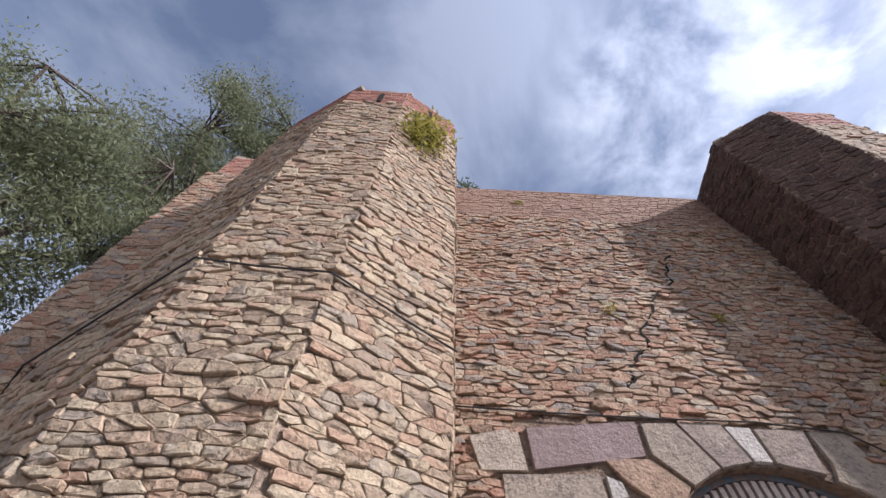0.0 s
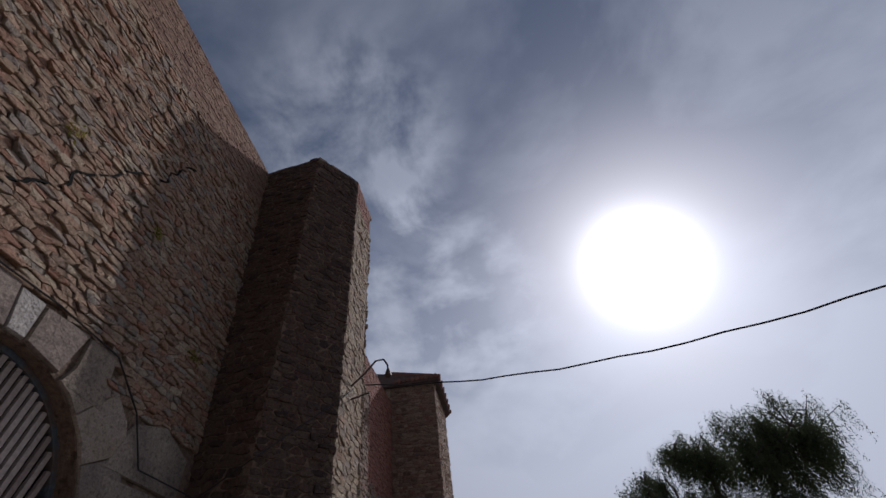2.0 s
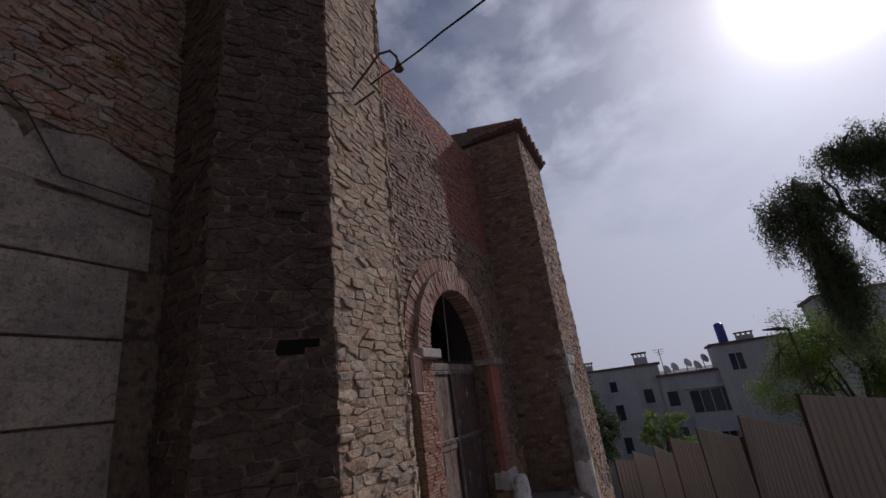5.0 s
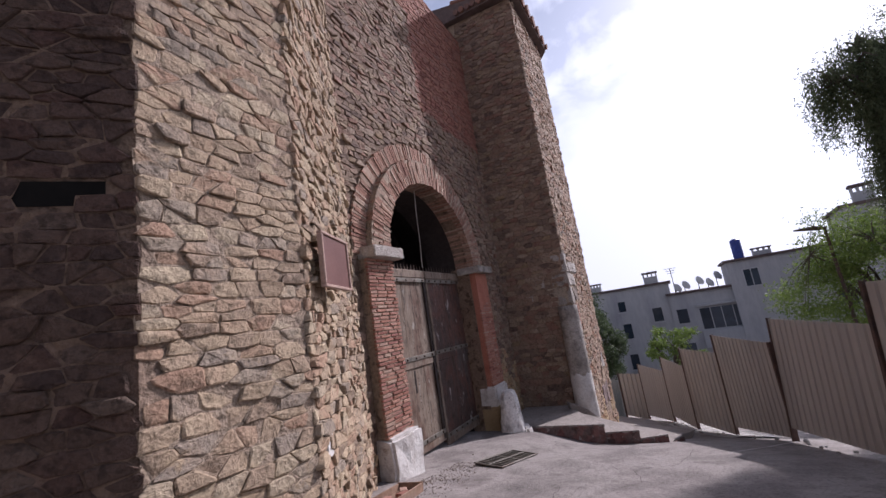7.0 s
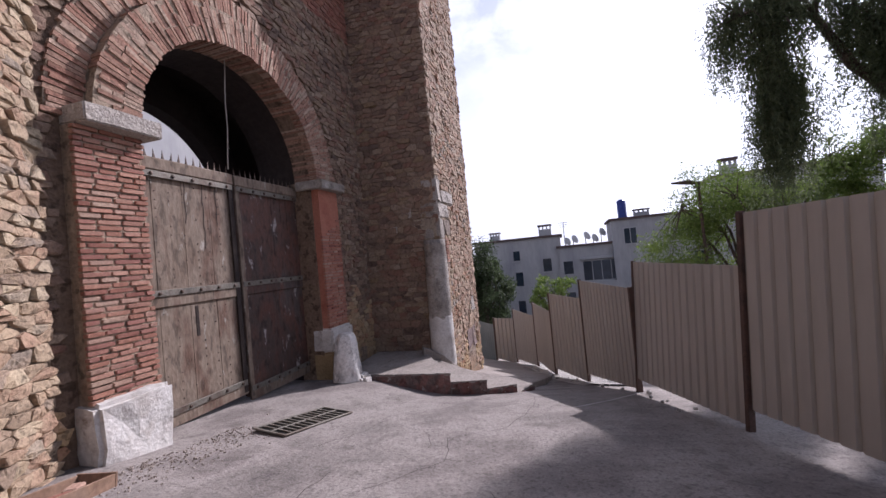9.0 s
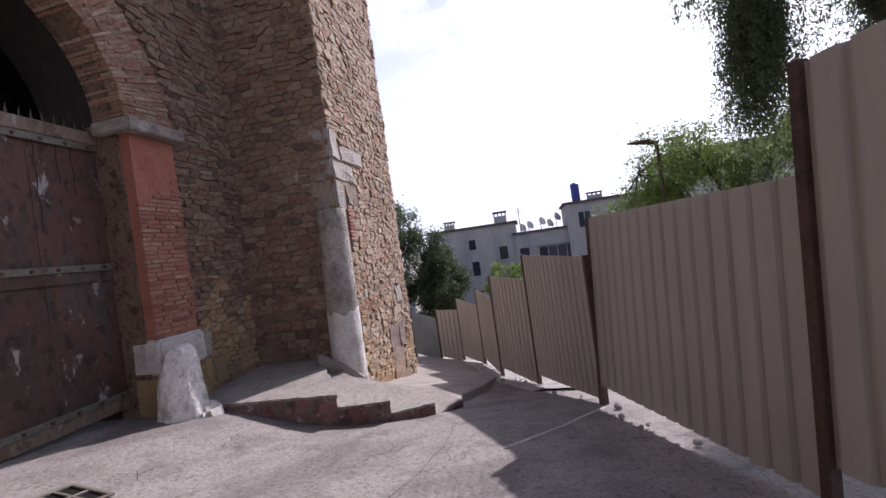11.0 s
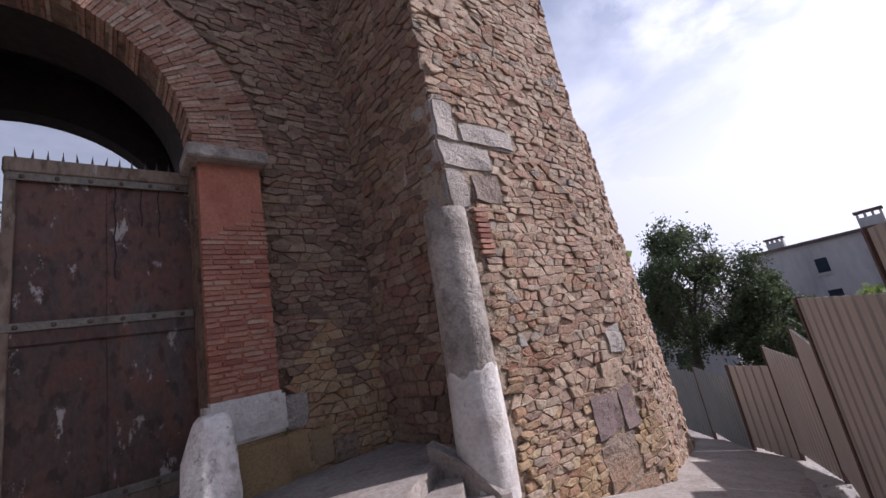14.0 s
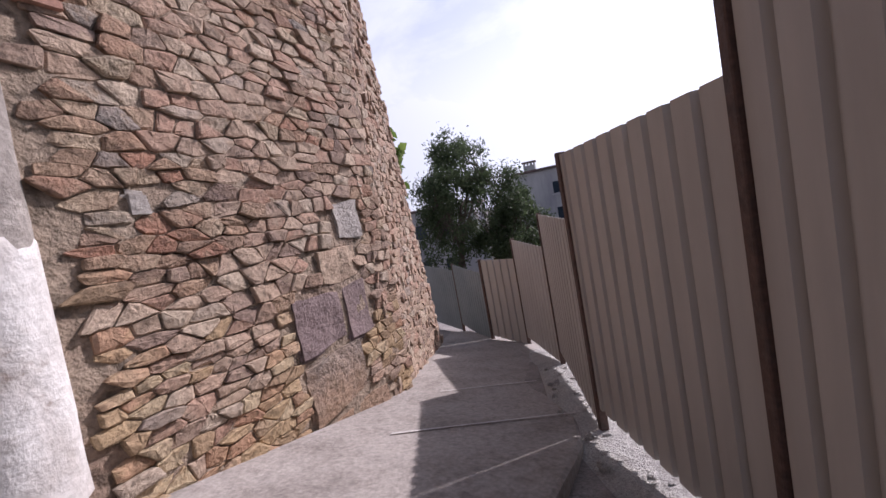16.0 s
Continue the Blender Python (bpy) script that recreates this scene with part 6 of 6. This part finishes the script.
tree((13.5, 24, gz_(13.5, 24)), 9, ((12.5, 22, 4.5), (3.0, 3.0, 3.0)), "tree in the yard behind the gate", LEAF_DARK, 73, clumps=50, leaf=0.3, per=60)

# ---- curtain wall to the west ----
curtain = structure(Build().prism([(-7.1, 5.2), (-4.92, 5.2), (-4.92, 7.2), (-7.1, 7.2)], -1.0, 12.6).out("wall_west_curtain", MORTAR), "tall rubble curtain wall beside the west tower", "wall")
rubble(curtain, (-7.1, 5.2), (-4.92, 5.2), -0.5, 12.6, (0.09, 0.2), (0.16, 0.46), 97, STONE_BROWN, MORTAR)
rubble(curtain, (-7.1, 7.2), (-7.1, 5.2), -0.5, 12.6, (0.09, 0.2), (0.16, 0.46), 98, STONE, MORTAR)
parapet = structure(Build().prism([(-7.0, 5.3), (-5.2, 5.3), (-5.2, 7.0), (-7.0, 7.0)], 12.6, [14.3, 13.6, 13.6, 14.3]).out("wall_brick_parapet", MORTAR), "crumbling red brick parapet on the curtain wall", "wall")
facing(parapet, (-7.0, 5.3), (-5.2, 5.3), cells(1.8, 12.6, 14.0, (0.065, 0.075), (0.2, 0.28), 99, lambda u, v, a, b: v < 14.25 - 0.38 * u, wobble=0.01), BRICK, proud=(0.006, 0.03))
# arrow slits in the west tower's parapet: proud bars, black for the slits' shade
for x, y, rz in ((-1.64, 2.49, 0), (-0.48, 2.865, 32)):
    slit = Build().box((-0.045, -0.04, 11.0), (0.045, 0.02, 11.7), 0.005, pose(x, y, 0, 0, 0, rz))
    structure(slit.out("window_slit", VOID), "narrow dark arrow slit in the brick parapet", "slit")
# ragged crests of the walls
crest = random.Random(17)
for (x0, y0), (x1, y1), z in ((A[1], A[2], 12.0), (A[2], A[3], 12.0), (A[3], A[4], 12.0), (A[4], A[5], 12.0), ((0.3, 5.05), (7.0, 5.05), 12.0), (B[1], B[2], 12.0), (B[2], B[3], 12.0), ((11.9, 4.1), (18.9, 4.1), 10.0)):
    L = math.hypot(x1 - x0, y1 - y0)
    b = Build()
    u = 0.0
    while u < L - 0.05:
        w = crest.uniform(0.12, 0.4)
        h = crest.uniform(0.03, 0.13)
        if crest.random() < 0.8:
            q = (u + w / 2) / L
            m = Matrix.Translation((x0 + (x1 - x0) * q, y0 + (y1 - y0) * q, z)) @ Matrix.Rotation(math.atan2(y1 - y0, x1 - x0), 4, "Z")
            b.box((-w / 2, 0.0, -0.05), (w / 2, 0.3, h), 0.02, m)
        u += w
    ob = b.out("coping_stones", STONE_BROWN)
    ob["kind"] = "stuff"
    structure(ob, "ragged loose stones along the wall top", "coping")


# ---- flats beyond ----
def flats(origin, heading, length, depth, z0, z1, label, windows, mat=FACADE):
    """A block of flats; windows: u, v, width, height on its front."""
    t = thing("apartment_building", label, "building")
    m = pose(origin[0], origin[1], 0, 0, 0, heading)
    part("wall", Build().box((0, 0, z0), (length, depth, z1), 0, m), mat, t)
    part("roof", Build().box((-0.3, -0.35, z1), (length + 0.3, depth + 0.3, z1 + 0.28), 0.03, m), ROOF_EDGE, t, "thin dark roof edge")
    for u, v, w, h, n in windows:
        win = new("window")
        win.parent = t
        part("frame", Build().box((u - 0.08, -0.06, v - 0.08), (u + w + 0.08, 0.05, v + h + 0.08), 0, m), FACADE_GREY if n > 1 else FACADE, win)
        part("sill", Build().box((u - 0.12, -0.16, v - 0.16), (u + w + 0.12, 0.02, v - 0.08), 0, m), FACADE_GREY, win)
        for k in range(n):
            part("pane", Build().box((u + w * k / n + 0.05, -0.075, v + 0.04), (u + w * (k + 1) / n - 0.05, -0.05, v + h - 0.04), 0, m), PANE, win)
    return t, m


def chimney(m, u, v, z, w, h):
    t = thing("roof_chimney", "squat rendered chimney with a capped top", "chimney", "roof chimneys")
    part("chimney_shaft", Build().box((u, v, z), (u + w, v + 0.8, z + h * 0.6), 0.02, m), FACADE_GREY, t)
    for k in range(4):
        part("post", Build().box((u + k * (w - 0.16) / 3, v + 0.1, z + h * 0.6), (u + k * (w - 0.16) / 3 + 0.16, v + 0.7, z + h * 0.85), 0, m), FACADE_GREY, t)
    part("cap", Build().box((u - 0.12, v - 0.1, z + h * 0.85), (u + w + 0.12, v + 0.9, z + h), 0.02, m), ROOF_EDGE, t)


main, mm = flats((67.5, 11.3), -90, 12, 10, -14, 1.3, "weathered white block of flats, three storeys, shuttered windows",
                 [(1.1, -3.2, 1.4, 0.5, 3), (0.9, -6.6, 2.2, 1.6, 2), (0.9, -9.6, 2.2, 1.6, 2), (5.5, -5.2, 1.1, 2.0, 1), (5.5, -9.2, 1.1, 2.0, 1), (5.4, -1.6, 1.0, 1.4, 1), (9.4, -3.4, 1.2, 1.8, 1)])
mid_, m2 = flats((66.9, -0.4), -90, 10.5, 10, -14, -0.35, "grey-white wing of flats with a wide glazed balcony",
                 [(0.4, -4.0, 1.3, 1.8, 1), (2.9, -5.0, 7.0, 2.6, 6), (0.4, -8.2, 1.3, 1.8, 1), (5.0, -9.0, 1.6, 1.8, 2)])
part("parapet", Build().box((2.6, -0.5, -2.2), (10.2, 0.0, -1.9), 0.03, m2), FACADE_GREY, mid_)
part("balcony", Build().box((2.7, -0.7, -7.2), (10.1, 0.0, -5.1), 0.03, m2), FACADE_GREY, mid_)
high, m3 = flats((66.0, -7.2), -92, 16, 9, -14, 2.5, "taller white block with one small window and flat roof", [(1.4, -0.6, 1.5, 2.0, 2), (9, -4.0, 1.5, 1.8, 2)])
back_, m4 = flats((58, 21), -80, 8, 8, -14, -1.0, "pale flats half hidden behind a tree", [(1.0, -4.0, 1.4, 1.6, 1), (4.0, -4.0, 1.4, 1.6, 1), (1.0, -8.0, 1.4, 1.6, 1), (4.0, -8.0, 1.4, 1.6, 1)])
far_, m5 = flats((60.0, -17.0), -97, 14, 9, -14, 5.6, "pale distant flats rising behind the trees", [(1.5, 1.5, 1.4, 1.7, 2), (5.0, 1.5, 1.4, 1.7, 2), (8.5, 1.5, 1.4, 1.7, 2)])
chimney(m5, 1.2, 1.0, 5.85, 1.6, 1.9)
chimney(mm, 2.2, 1.0, 1.55, 1.4, 1.2)
chimney(mm, 9.2, 1.0, 1.55, 1.7, 1.6)
tank = thing("water_tank", "upright blue plastic water tank on the roof", "tank")
tp = m3 @ Vector((1.6, 1.5, 2.75))
part("tank", Build().tube([tp, tp + Vector((0, 0, 2.3)), tp + Vector((0, 0, 2.5))], [0.55, 0.55, 0.3], 16), BLUE, tank)
chimney(m3, 3.0, 1.4, 2.75, 1.8, 1.0)
dishes = random.Random(12)
for k, (u, z) in enumerate(((2.0, 0.6), (3.6, 0.9), (4.6, 0.5), (5.6, 1.2), (1.0, 0.4))):
    d = thing("satellite_dish", "weathered white satellite dish on a roof mast", "dish", "roof dishes")
    c = m2 @ Vector((u, 0.8, -0.05 + z))
    part("mast", Build().tube([c - Vector((0, 0, z + 0.05)), c], 0.05, 6), IRON, d)
    part("bowl", Build().tube([c, c + Vector((-0.06, -0.08, 0.04)), c + Vector((-0.22, -0.26, 0.14))], [0.1, 0.38, 0.6], 12), FACADE_GREY, d)
for c, h in ((m2 @ Vector((0.9, 1.0, -0.1)), 3.2), (m3 @ Vector((10.5, 1.0, 2.7)), 3.4)):
    a = thing("roof_aerial", "thin metal television aerial on the roof", "aerial")
    part("mast", Build().tube([c, c + Vector((0, 0, h))], 0.05, 5), IRON, a)
    for k in range(3):
        part("rod", Build().tube([c + Vector((0, -0.7 + 0.15 * k, h - 0.3 * k)), c + Vector((0, 0.7 - 0.15 * k, h - 0.3 * k))], 0.03, 4), IRON, a)

street = thing("street_lamp", "dark street lamp with a flat outreaching head", "street lamp")
part("pole", Build().tube([(25.6, -5.8, -5.3), (25.6, -5.8, 1.3), (25.6, -5.8, 1.5)], [0.07, 0.05, 0.04], 8), IRON, street)
part("head", Build().tube([(25.6, -5.85, 1.5), (25.6, -5.5, 1.58), (25.62, -4.95, 1.62)], [0.05, 0.09, 0.03], 8), IRON, street)

# ---- yard seen over the gate ----
yard, my = flats((23.5, 21.0), 0, 9, 6, -3, 12, "white house in the yard behind the gate", [(1.5, 4.5, 1.4, 1.8, 2), (4.2, 4.5, 1.4, 1.8, 2)])
part("balcony", Build().box((0.5, -1.0, 3.2), (6.5, 0.0, 3.9), 0.03, my), FACADE_GREY, yard)
scaf = thing("scaffold_tower", "thin dark steel scaffold frame in the yard", "scaffold")
for x in (18.0, 19.1):
    for y in (12.0, 13.0):
        part("upright", Build().tube([(x, y, ground_z(x, y)), (x, y, 8.5)], 0.03, 6), IRON, scaf)
for k in range(11):
    z = -1.6 + k
    part("ledger", Build().tube([(18.0, 12.0, z), (19.1, 12.0, z)], 0.022, 5), IRON, scaf)
    if k % 2 == 0:
        part("brace", Build().tube([(18.0, 12.0, z), (19.1, 12.0, z + 1)], 0.018, 5), IRON, scaf)
